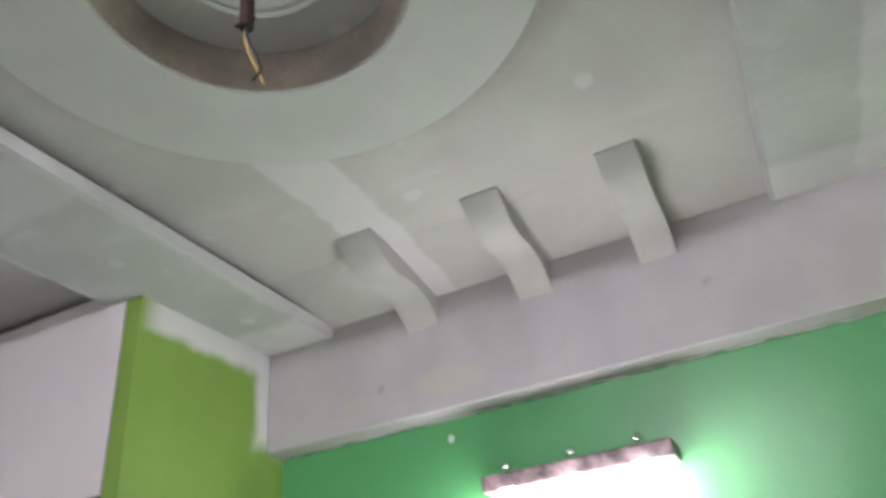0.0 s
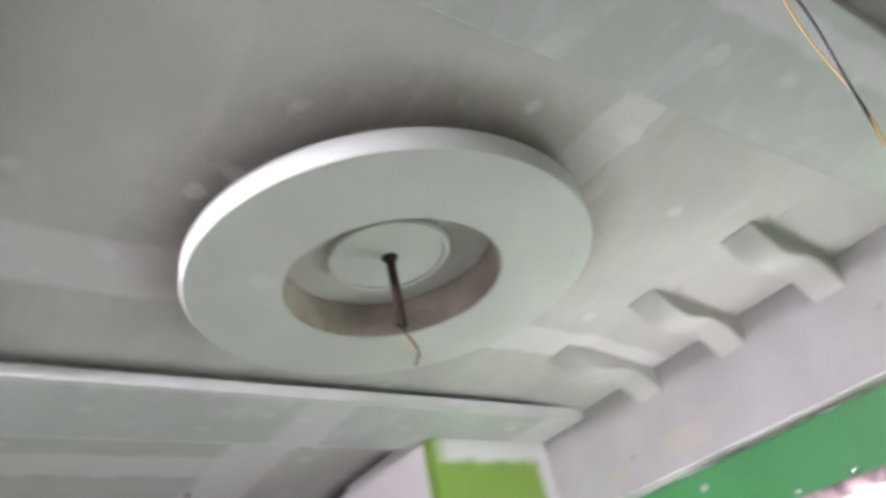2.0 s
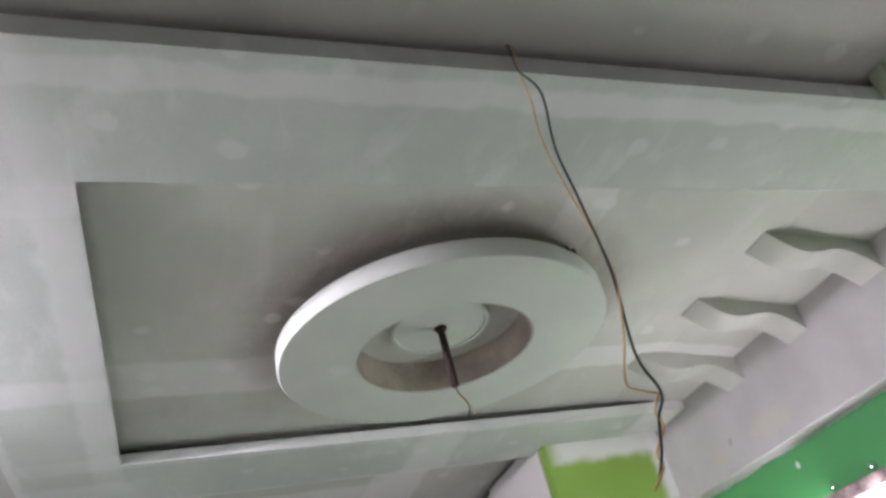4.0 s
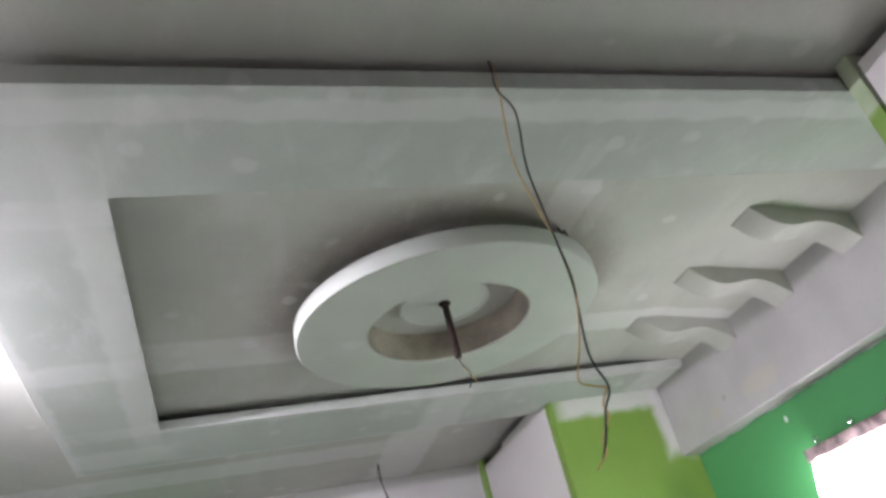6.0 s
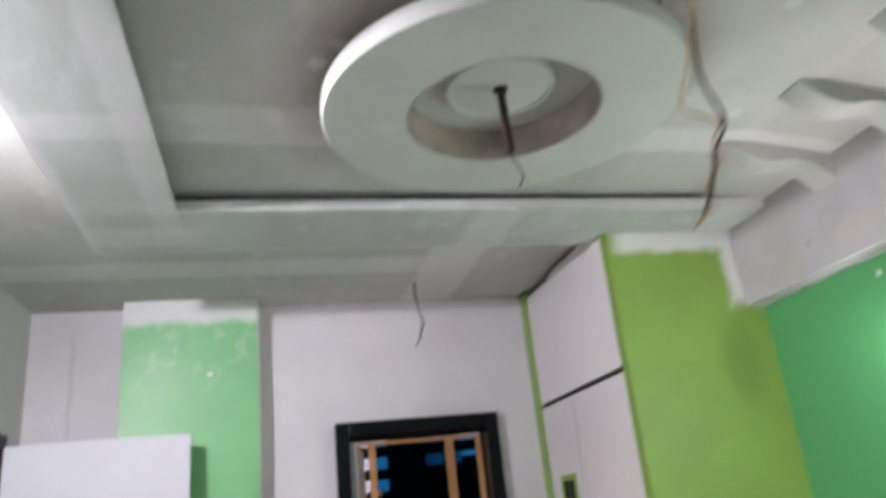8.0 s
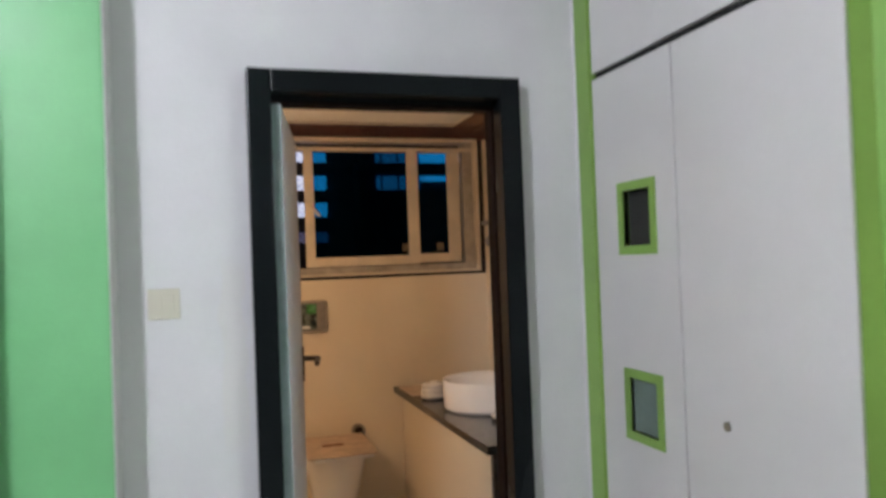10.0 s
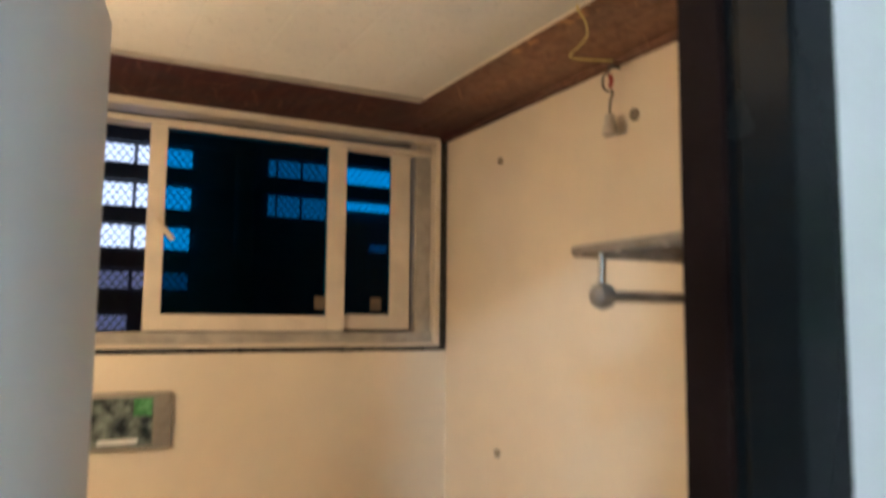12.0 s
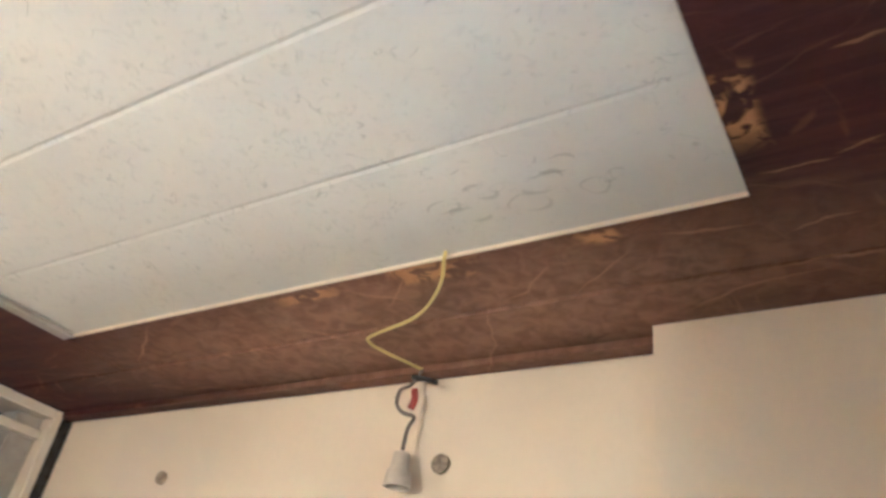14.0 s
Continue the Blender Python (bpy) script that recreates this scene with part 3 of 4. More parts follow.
HOLES = [(0.237, 0.39, 1.515, 1.69), (0.237, 0.39, 0.925, 1.095)]
hinged = part("door", door_with_holes(0.066, 0.515, 0.06, 2.088, HOLES), M_LAMINATE, wardrobe)
for a, b, c, d in HOLES:
    part("hole_frame", box((a - 0.028, a, WY - 0.006, WY + 0.019, c - 0.028, d + 0.028), (b, b + 0.028, WY - 0.006, WY + 0.019, c - 0.028, d + 0.028), (a, b, WY - 0.006, WY + 0.019, d, d + 0.028), (a, b, WY - 0.006, WY + 0.019, c - 0.028, c)), M_LIME_PLAIN, hinged, "lime painted frame")
part("pane", box((0.232, 0.385, WY + 0.010, WY + 0.014, 0.925, 1.095)), surface("grey_green_pane", (0.16, 0.21, 0.19), 0.2, vary=0.1), hinged, "grey-green glass")
lock_door = part("door", box((0.525, 1.122, WY, WY + 0.018, 0.06, 2.088), bevel=0.001), M_LAMINATE, wardrobe)
part("lock", lathe([(0.013, WY - 0.004), (0.013, WY + 0.002)], (0.70, 0, 1.03), 16, "y"), M_STEEL, lock_door, "steel keyhole")
part("door", box((0.066, 0.435, WY + 0.001, WY + 0.018, 2.112, 2.736), bevel=0.001), M_LAMINATE, wardrobe)
part("door", box((0.441, 1.122, WY - 0.002, WY + 0.018, 2.112, 2.756), bevel=0.001), M_LAMINATE, wardrobe)
east_robe = thing("wardrobe", (4.5, 1.22, 0), "white laminate fitted cupboard in the dim east corner", "wardrobe")
part("carcass", box((3.404, EAST - 0.004, 1.225, NORTH - 0.004, 0, 2.76)), M_GAP, east_robe)
for x in (3.41, 4.14, 4.87):
    part("door", box((x, x + 0.715, 1.205, 1.223, 0.06, 2.745), bevel=0.001), M_LAMINATE, east_robe)


# ---- doors ----
door_1 = thing("door_1", (0, 0.45, 0), "black glossy door frame of the bathroom", "door frame", kind="structure")
for name, span in (("jamb", (WEST, 0.022, 0.0, 0.072, 0, 2.1)), ("jamb", (WEST, 0.022, 0.828, 0.9, 0, 2.1)), ("head", (WEST, 0.022, 0.072, 0.828, 2.028, 2.1))):
    part(name, box(span, bevel=0.005), M_BLACK, door_1)
for name, span in (("lining", (-0.127, WEST - 0.001, 0.03, 0.070, 0, 2.06)), ("lining", (-0.127, WEST - 0.001, 0.8385, 0.86, 0, 2.06)), ("lining", (-0.127, WEST - 0.001, 0.0705, 0.838, 2.018, 2.06)), ("stop", (-0.127, -0.106, 0.0705, 0.083, 0, 2.005)), ("stop", (-0.132, -0.07, 0.826, 0.838, 0, 2.017)), ("stop", (-0.132, -0.07, 0.0705, 0.8255, 2.006, 2.0175))):
    part(name, box(span, bevel=0.002), M_JAMB if name == "stop" else M_BLACK, door_1, "dark brown stop" if name == "stop" else "")

bath_leaf = thing("bathroom_door", (-0.115, 0.09, 0), "pale grey bathroom door leaf standing open inwards", "door")
turn = Matrix.Translation((-0.03, 0.0735, 0)) @ Matrix.Rotation(radians(-9.6), 4, "Z")


def turned(bm):
    bmesh.ops.transform(bm, matrix=turn, verts=bm.verts)
    return bm


leaf_ob = part("leaf", turned(box((-0.77, 0.0, 0.0, 0.032, 0.01, 2.0), bevel=0.002)), M_LEAF, bath_leaf)
part("edge_strip", turned(box((-0.001, 0.0025, 0.002, 0.03, 0.012, 1.998))), surface("teal_grey_edging", (0.30, 0.37, 0.37), 0.5, vary=0.12, scale=20.0), bath_leaf, "teal-grey edging")
part("handle_plate", turned(box((-0.745, -0.705, 0.032, 0.039, 1.02, 1.16), bevel=0.002)), M_DARK_STEEL, bath_leaf)
part("handle", turned(rod([(-0.725, 0.036, 1.11), (-0.725, 0.09, 1.11), (-0.71, 0.095, 1.108), (-0.63, 0.093, 1.10)], 0.011, 10)), M_DARK_STEEL, bath_leaf, "dark bronze lever")

door_2 = thing("door_2", (0.6, SOUTH, 0), "black glossy door frame of the hallway door", "door frame", kind="structure")
for name, span in (("jamb", (0.19, 0.26, SOUTH - 0.12, SOUTH + 0.02, 0, 2.13)), ("jamb", (1.01, 1.08, SOUTH - 0.12, SOUTH + 0.02, 0, 2.13)), ("head", (0.26, 1.01, SOUTH - 0.12, SOUTH + 0.02, 2.06, 2.13))):
    part(name, box(span, bevel=0.004), M_BLACK, door_2)
main_leaf = thing("bedroom_door", (0.2, SOUTH + 0.03, 0), "white laminate door leaf opened flat against the column", "door")
part("leaf", box((0.262, 0.296, -1.50, -0.702, 0.01, 2.068), bevel=0.002), M_LEAF, main_leaf)
part("handle_plate", box((0.296, 0.303, -0.785, -0.745, 0.93, 1.06), bevel=0.002), M_STEEL, main_leaf)
part("handle", rod([(0.299, -0.765, 1.03), (0.345, -0.765, 1.03), (0.352, -0.785, 1.028), (0.35, -0.885, 1.022)], 0.011, 10), M_STEEL, main_leaf, "dull steel lever")
part("latch", box((0.27, 0.288, -0.7025, -0.7005, 0.94, 1.1)), M_STEEL, main_leaf)

switch = thing("switch_plate", (WEST, -0.26, 1.4), "cream plastic switch plate on the white wall", "switch")
part("plate", box((WEST, WEST + 0.01, -0.303, -0.212, 1.345, 1.437), bevel=0.002), M_SWITCH, switch)
for y in (-0.293, -0.259):
    part("rocker", box((WEST + 0.01, WEST + 0.015, y, y + 0.03, 1.364, 1.418), bevel=0.001), M_SWITCH, switch)


# ---- lamps of the bedroom ----
def shade_lamp(x0, wall, out, z, material, label):
    """A bar on the wall with three frosted shades under it; out is the way from the wall."""
    lamp = thing("wall_lamp", (x0 + 0.28, wall, z), label, "wall lamp")
    span = sorted((wall + out * 0.002, wall + out * 0.115))
    part("bar", box((x0, x0 + 0.565, *span, z - 0.05, z + 0.0), bevel=0.006), M_BATTEN, lamp)
    for x in (x0 + 0.08, x0 + 0.28, x0 + 0.475):
        part("finial", lathe([(0.004, z + 0.035), (0.012, z + 0.03), (0.016, z + 0.015), (0.006, z + 0.006), (0.012, z - 0.002)], (x, wall + out * 0.1, 0), 12), M_CLEAR, lamp, "clear glass knob", True)
        part("arm", rod([(x, wall + out * 0.105, z - 0.045), (x, wall + out * 0.105, z - 0.06)], 0.007, 8), M_CHROME, lamp)
        part("shade", lathe([(0.028, z - 0.05), (0.045, z - 0.065), (0.062, z - 0.13), (0.075, z - 0.2), (0.04, z - 0.215)], (x, wall + out * 0.105, 0), 20), material, lamp, "glowing frosted shade", True)


shade_lamp(1.995, NORTH, -1, 2.098, M_SHADE, "lit three-shade wall lamp with plaster-splashed bar")
globe_lamp = thing("wall_lamp", (2.5, SOUTH, 2.68), "bright wall bar with three glowing globe bulbs", "wall lamp")
part("bar", box((2.2, 2.8, SOUTH + 0.002, SOUTH + 0.03, 2.655, 2.705), bevel=0.005), M_PLASTIC, globe_lamp)
for x in (2.3, 2.5, 2.7):
    part("socket", lathe([(0.02, 0.028), (0.018, 0.055), (0.014, 0.06)], (x, SOUTH, 2.68), 16, "y"), M_PLASTIC, globe_lamp, smooth=True)
    part("bulb", lathe([(0.012, 0.06), (0.024, 0.068), (0.036, 0.086), (0.038, 0.1), (0.034, 0.118), (0.02, 0.131), (0.004, 0.134)], (x, SOUTH, 2.68), 20, "y"), M_TUBE, globe_lamp, "glowing globe bulb", True)


# ---- loose wires of the bedroom ----
def strand(name, points, radius, material, label):
    ob = thing(name, points[0], label, "wire")
    part("strand", rod(points, radius, 6, 5), material, ob, smooth=True)
    return ob


HX, HY = 3.415, 0.155
strand("hanging_wire", [(3.352, 0.2, CEIL), (3.362, 0.195, 2.745), (3.39, HY + 0.02, 2.66), (HX, HY + 0.03, 2.57), (HX, HY + 0.012, 2.43), (HX + 0.01, HY + 0.01, 2.30), (HX, HY + 0.022, 2.17), (HX, HY + 0.006, 2.03), (HX + 0.005, HY + 0.018, 1.965), (HX, HY + 0.002, 1.93), (HX + 0.004, HY - 0.016, 1.885), (HX, HY - 0.032, 1.85)], 0.0022, M_WIRE, "black flex hanging from the ceiling gap")
strand("hanging_wire", [(3.352, 0.205, CEIL), (3.364, 0.20, 2.735), (3.39, HY + 0.02, 2.62), (HX + 0.02, HY - 0.014, 2.52), (HX + 0.022, HY - 0.024, 2.42), (HX, HY + 0.004, 2.33), (HX - 0.006, HY + 0.022, 2.26), (HX, HY + 0.024, 2.16), (HX, HY + 0.0, 2.06), (HX + 0.004, HY - 0.03, 1.985), (HX, HY - 0.01, 1.972), (HX, HY + 0.016, 1.966)], 0.0018, M_WIRE_TAN, "tan flex hanging from the ceiling gap")
strand("hanging_wire", [(HX + 0.003, HY + 0.016, 1.965), (HX - 0.005, HY + 0.004, 1.94), (HX + 0.006, HY + 0.0, 1.915), (HX - 0.005, HY - 0.018, 1.885), (HX + 0.005, HY - 0.024, 1.862), (HX, HY - 0.045, 1.838)], 0.0018, M_WIRE_TAN, "twisted tan flex end")
for dy, dz in ((0.0, 0.0), (0.012, 0.03)):
    strand("light_point_wire", [(0.30, 0.44, CEIL), (0.30, 0.43 + dy, 2.73), (0.30, 0.447, 2.65), (0.30, 0.463 + dy, 2.55), (0.30, 0.455, 2.50 + dz), (0.30, 0.42 + 2 * dy, 2.43 + dz)], 0.003, M_WIRE, "thin black wire end hanging from the ceiling")
strand("ring_hook", [(2.645, 0.655, CEIL), (2.65, 0.66, 2.76), (2.655, 0.668, 2.768), (2.652, 0.672, 2.745)], 0.004, M_WIRE, "bent black wire end above the ring")

# ---- bathroom shell ----
OFFSET = Vector((0, 0.032, 0))
WY0, WY1, WZ0, WZ1 = 0.1, 1.512, 1.417, 2.262
fixed("bathroom_floor", box((BX - 0.12, BE, BS - 0.12, BN + 0.12, -0.1, 0.0)), M_TILE, "beige tiled bathroom floor", "floor")
fixed("bathroom_wall_far", box((BX - 0.12, BX, BS - 0.12, BN + 0.12, 0, WZ0), (BX - 0.12, BX, BS - 0.12, BN + 0.12, WZ1, 2.6), (BX - 0.12, BX, BS - 0.12, WY0, WZ0, WZ1), (BX - 0.12, BX, WY1, BN + 0.12, WZ0, WZ1)), M_CREAM, "cream tiled bathroom wall with the window", "wall")
fixed("bathroom_wall_north", box((BX, BE, BN, BN + 0.12, 0, 2.6), (-0.651, BE, BN - 0.068, BN, 0, 2.6)), M_CREAM, "cream tiled bathroom wall with a shallow pier", "wall")
fixed("bathroom_wall_south", box((BX, BE, BS - 0.12, BS, 0, 2.6)), M_CREAM, "cream tiled bathroom wall", "wall")
fixed("bathroom_wall_door", box((-0.126, -0.1205, BS, 0.0, 0, 2.6), (-0.126, -0.1205, 0.9, BN - 0.068, 0, 2.6), (-0.126, -0.1205, 0.0, 0.9, 2.1, 2.6)), M_CREAM, "cream tiled wall face beside the bathroom door", "wall")

# ceiling boards run east to west, with a groove at every joint
PX0, PX1, PY1 = -1.737, -0.46, 1.225
bm = box((BX, BE, BS, BN, 2.45, 2.6))
for i in range(9):
    y1 = PY1 - 0.2 * i
    y0 = max(y1 - 0.2, BS)
    prof = [(y0, PANEL_Z + 0.0013), (y0 + 0.0055, PANEL_Z), (y1 - 0.0055, PANEL_Z), (y1, PANEL_Z + 0.0013), (y1, PANEL_Z + 0.02), (y0, PANEL_Z + 0.02)]
    strip = extruded(prof, "x", PX0 - 0.03, PX1 + 0.03)
    mesh = bpy.data.meshes.new("strip")
    strip.to_mesh(mesh)
    strip.free()
    bm.from_mesh(mesh)
    bpy.data.meshes.remove(mesh)
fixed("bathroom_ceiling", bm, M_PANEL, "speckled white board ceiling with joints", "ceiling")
fixed("panel_trim", box((PX0, PX1, PY1 - 0.004, PY1 - 0.001, WOOD_Z + 0.001, PANEL_Z + 0.002)), M_CREAM, "thin pale edge strip of the boards", "trim")
fixed("panel_channel", box((PX0 + 0.001, PX0 + 0.03, BS, PY1 - 0.007, WOOD_Z - 0.006, PANEL_Z - 0.002), bevel=0.002), M_TRACK, "grey metal channel along the boards", "trim")
cornice = thing("wood_surround", (BX, 1.3, WOOD_Z), "dark stained scratched ply surround of the ceiling", "ceiling trim", kind="structure")
for spans in (
    (PX0, PX1, PY1, 1.367, WOOD_Z, WOOD_Z + 0.03), (BX, BE, 1.37, BN, WOOD_Z - 0.004, WOOD_Z + 0.026), (BX, -0.654, 1.508, 1.543, WOOD_Z - 0.018, WOOD_Z - 0.0045),
    (BX, PX0, BS, 1.367, WOOD_Z - 0.002, WOOD_Z + 0.03), (PX1, BE, BS, 1.367, WOOD_Z - 0.003, WOOD_Z + 0.03),
):
    part("board", box(spans, bevel=0.0015), M_WOOD, cornice)

# ---- bathroom window ----
window = thing("window_1", (BX, 0.68, WZ0), "cream framed sliding window with blue tinted panes at night", "window", kind="structure")
part("granite_surround", box((BX - 0.02, BX + 0.006, WY0 - 0.035, 1.544, 1.399, 1.416), (BX - 0.02, BX + 0.006, WY1 + 0.002, 1.545, 1.4165, 2.262)), M_GRANITE, window, "black granite edging")
part("window_frame", box((BX - 0.11, BX + 0.012, WY0, WY1, 1.416, 1.43), (BX - 0.11, BX + 0.012, WY1 - 0.022, WY1, 1.43, 2.262), (BX - 0.11, BX + 0.012, WY0, WY0 + 0.022, 1.43, 2.262), (BX - 0.11, BX + 0.012, WY0 + 0.022, WY1 - 0.022, 2.238, 2.262), bevel=0.002), M_ALU, window)
part("track", box((BX - 0.1, BX - 0.012, WY0 + 0.02, WY1 - 0.024, 1.4305, 1.47), (BX - 0.1, BX - 0.03, WY1 - 0.09, WY1 - 0.024, 1.47, 2.237), bevel=0.002), M_TRACK, window, "grimy grey track")
part("head_rail", box((BX - 0.1, BX - 0.01, WY0 + 0.024, WY1 - 0.024, 2.186, 2.207), bevel=0.003), M_ALU, window)


def sash(y0, y1, x, z0, z1, left=0.062, right=0.072, rail=0.058):
    ob = part("sash", box((x, x + 0.022, y0, y0 + left, z0, z1), (x, x + 0.022, y1 - right, y1, z0, z1), (x, x + 0.022, y0 + left, y1 - right, z0, z0 + rail), (x, x + 0.022, y0 + left, y1 - right, z1 - 0.008, z1), bevel=0.003), M_ALU, window)
    glass = part("pane", box((x + 0.009, x + 0.013, y0 + left, y1 - right, z0 + rail, z1 - 0.008)), M_BLUE, ob, "blue tinted glass")
    glass.visible_shadow = False
    return ob


front = sash(0.402, 1.116, BX - 0.035, 1.474, 2.188, left=0.056)
part("latch", box((BX - 0.013, BX - 0.004, 0.41, 0.447, 1.81, 1.885), bevel=0.004), M_ALU, front)
part("latch_lever", rod([(BX - 0.006, 0.428, 1.85), (BX + 0.012, 0.436, 1.84), (BX + 0.016, 0.486, 1.785)], 0.009, 8), M_ALU, front)
back = sash(1.052, 1.405, BX - 0.072, 1.48, 2.188, right=0.085)
for y in (1.0, 1.24):
    part("sticker", box((BX - 0.0585 if y > 1.1 else BX - 0.0215, BX - 0.0575 if y > 1.1 else BX - 0.0205, y, y + 0.045, 1.555, 1.605)), M_STICKER, front if y < 1.1 else back, "faded square sticker")

# night outside: lit slots between the dark slats of a duct screen, behind a diagonal mesh
OX = -3.2
fixed("backdrop_wall", box((OX - 0.3, OX - 0.2, -4.0, 6.0, -3, 6)), M_NIGHT, "dark building opposite at night", "backdrop")
NEAR_GAPS, FAR_GAPS = ((0.0, 0.446), (0.466, 0.72)), ((1.118, 1.15), (1.17, 1.284), (1.306, 1.47))
for z0, z1, spans, glowing in (
    (2.28, 2.365, NEAR_GAPS + ((1.48, 1.87),), M_SLOT), (2.28, 2.365, FAR_GAPS, M_SLOT_MID), (2.065, 2.172, NEAR_GAPS, M_SLOT), (2.065, 2.172, FAR_GAPS, M_SLOT_MID), (2.13, 2.172, ((1.48, 1.87),), M_SLOT),
    (1.86, 1.965, NEAR_GAPS, M_SLOT), (1.9, 1.94, ((1.7, 1.8),), M_SLOT_DIM), (1.66, 1.74, NEAR_GAPS, M_SLOT_DIM), (1.46, 1.53, NEAR_GAPS[:1], M_SLOT_DIM),
):
    for y0, y1 in spans:
        lit = thing("lit_slot", (OX, y0, z0), "dim violet lit gap in the screen outside" if glowing is M_SLOT_DIM else "pale bluish lit gap in the screen outside", "lit gap", "lit gaps outside")
        part("gap", box((OX - 0.19, OX - 0.17, y0, y1, z0, z1)), glowing, lit)
mesh_grid = thing("mesh_screen", (OX, 0.5, 2.0), "dark diagonal wire mesh outside the window", "mesh screen", kind="stuff")
bm = bmesh.new()
for k in range(90):
    for s in (1, -1):
        y = -1.2 + k * 0.036
        a, b = Vector((OX, y, 1.42)), Vector((OX, y + s * 0.77, 2.42))
        side = Vector((0, 0.0028, 0))
        back = Vector((-0.004, 0, 0))
        vs = [bm.verts.new(p) for p in (a - side, a + side, b + side, b - side, a - side + back, a + side + back, b + side + back, b - side + back)]
        for f in ((0, 1, 2, 3), (7, 6, 5, 4), (0, 4, 5, 1), (2, 6, 7, 3), (1, 5, 6, 2), (3, 7, 4, 0)):
            bm.faces.new([vs[i] for i in f])
part("mesh", bm, M_WIRE, mesh_grid)
for z in (1.595, 1.8, 2.013, 2.226, 2.42):
    slat = thing("screen_slat", (OX, 0.4, z), "dark painted slat of the duct screen", "slat", "slats outside")
    part("slat", box((OX - 0.16, OX - 0.13, -1.4, 2.4, z - 0.04, z + 0.04)), M_NIGHT, slat)
pipe = thing("drain_pipe", (OX - 0.066, 0.966, 0), "dark green drain pipe outside the window", "pipe")
part("pipe", rod([(OX - 0.066, 0.966, -3.0), (OX - 0.066, 0.966, 4.0)], 0.05, 16), surface("dark_green_pipe", (0.012, 0.022, 0.016), 0.8), pipe, smooth=True)

# ---- bathroom things ----
CZ = 0.72
counter = thing("washbasin_counter", (-1.3, 1.2, CZ), "black granite washbasin counter on a cream base", "counter")
part("slab", box((BX + 0.004, -0.525, 0.905, BN - 0.002, CZ - 0.035, CZ), bevel=0.003), M_GRANITE, counter)
part("end_panel", box((-0.56, -0.53, 0.93, BN - 0.004, 0.0, CZ - 0.036), bevel=0.002), M_GRANITE, counter)
part("front_panel", box((BX + 0.004, -0.562, 0.96, 0.99, 0.0, CZ - 0.036)), M_CREAM, counter, "cream tiled front")

basin = thing("washbasin", (-1.30, 1.20, CZ), "round white ceramic vessel basin on the counter", "washbasin")
BCX, BCY = -1.295, 1.20
part("bowl", lathe([(0.216, CZ + 0.001), (0.226, CZ + 0.012), (0.231, CZ + 0.146), (0.228, CZ + 0.153), (0.22, CZ + 0.151), (0.2, CZ + 0.13), (0.175, CZ + 0.05), (0.1, CZ + 0.03), (0.02, CZ + 0.028)], (BCX, BCY, 0), 64), M_CERAMIC, basin, smooth=True)
part("tap_ledge", box((BCX + 0.0, BCX + 0.16, BCY + 0.09, BCY + 0.2, CZ + 0.1, CZ + 0.1475), bevel=0.012), M_CERAMIC, basin, smooth=True)
part("overflow", lathe([(0.012, 0.0), (0.012, 0.004)], (BCX + 0.07, BCY + 0.086, CZ + 0.125), 14, "y"), M_GAP, basin)
tap = thing("basin_tap", (BCX + 0.045, BCY + 0.165, CZ + 0.15), "chrome single-lever basin tap", "tap")
tx, ty, tz = BCX + 0.045, BCY + 0.165, CZ + 0.15
part("body", lathe([(0.024, tz), (0.02, tz + 0.006), (0.02, tz + 0.1), (0.022, tz + 0.104), (0.022, tz + 0.125), (0.012, tz + 0.132)], (tx, ty, 0), 20), M_CHROME, tap, smooth=True)
part("spout", rod([(tx, ty, tz + 0.07), (tx - 0.04, ty - 0.05, tz + 0.075), (tx - 0.06, ty - 0.085, tz + 0.06), (tx - 0.062, ty - 0.09, tz + 0.045)], 0.012, 12), M_CHROME, tap, smooth=True)
part("lever", rod([(tx, ty, tz + 0.128), (tx - 0.035, ty - 0.03, tz + 0.14)], 0.006, 8), M_CHROME, tap)

lamp_shade = thing("ceiling_lamp_base", (-0.974, 1.19, CZ), "white fluted lamp base lying on the counter", "lamp base")
part("dish", lathe([(0.03, CZ), (0.085, CZ + 0.012), (0.09, CZ + 0.02), (0.06, CZ + 0.036), (0.038, CZ + 0.048), (0.034, CZ + 0.065)], (-0.974, 1.19, 0), 28), M_CERAMIC, lamp_shade, smooth=True)
part("socket", lathe([(0.024, CZ + 0.064), (0.03, CZ + 0.085), (0.026, CZ + 0.105), (0.018, CZ + 0.11)], (-0.974, 1.19, 0), 16), M_HOLDER, lamp_shade, "dark socket", True)
for k in range(5):
    a = 2 * math.pi * k / 5 - 1.2
    part("screw_hole", lathe([(0.006, 0), (0.006, 0.004)], (-0.974 + 0.076 * math.cos(a), 1.19 + 0.076 * math.sin(a), CZ + 0.022), 10), M_GAP, lamp_shade)
for k, (r, h) in enumerate(((0.03, 0.115), (0.042, 0.13), (0.036, 0.145))):
    loop = [(-0.974 + r * math.cos(1.3 * k + 0.9 * i) + 0.012 * k, 1.19 + 0.8 * r * math.sin(1.3 * k + 0.9 * i), CZ + h + 0.02 * math.sin(2.1 * i + k)) for i in range(7)]
    part("wire", rod([(-0.974, 1.19, CZ + 0.1)] + loop, 0.0045, 6), M_WIRE, lamp_shade, "tangled black flex")
coil = thing("tape_coil", (-1.655, 1.01, CZ), "loose cream coil of tape lying on the counter", "tape coil")
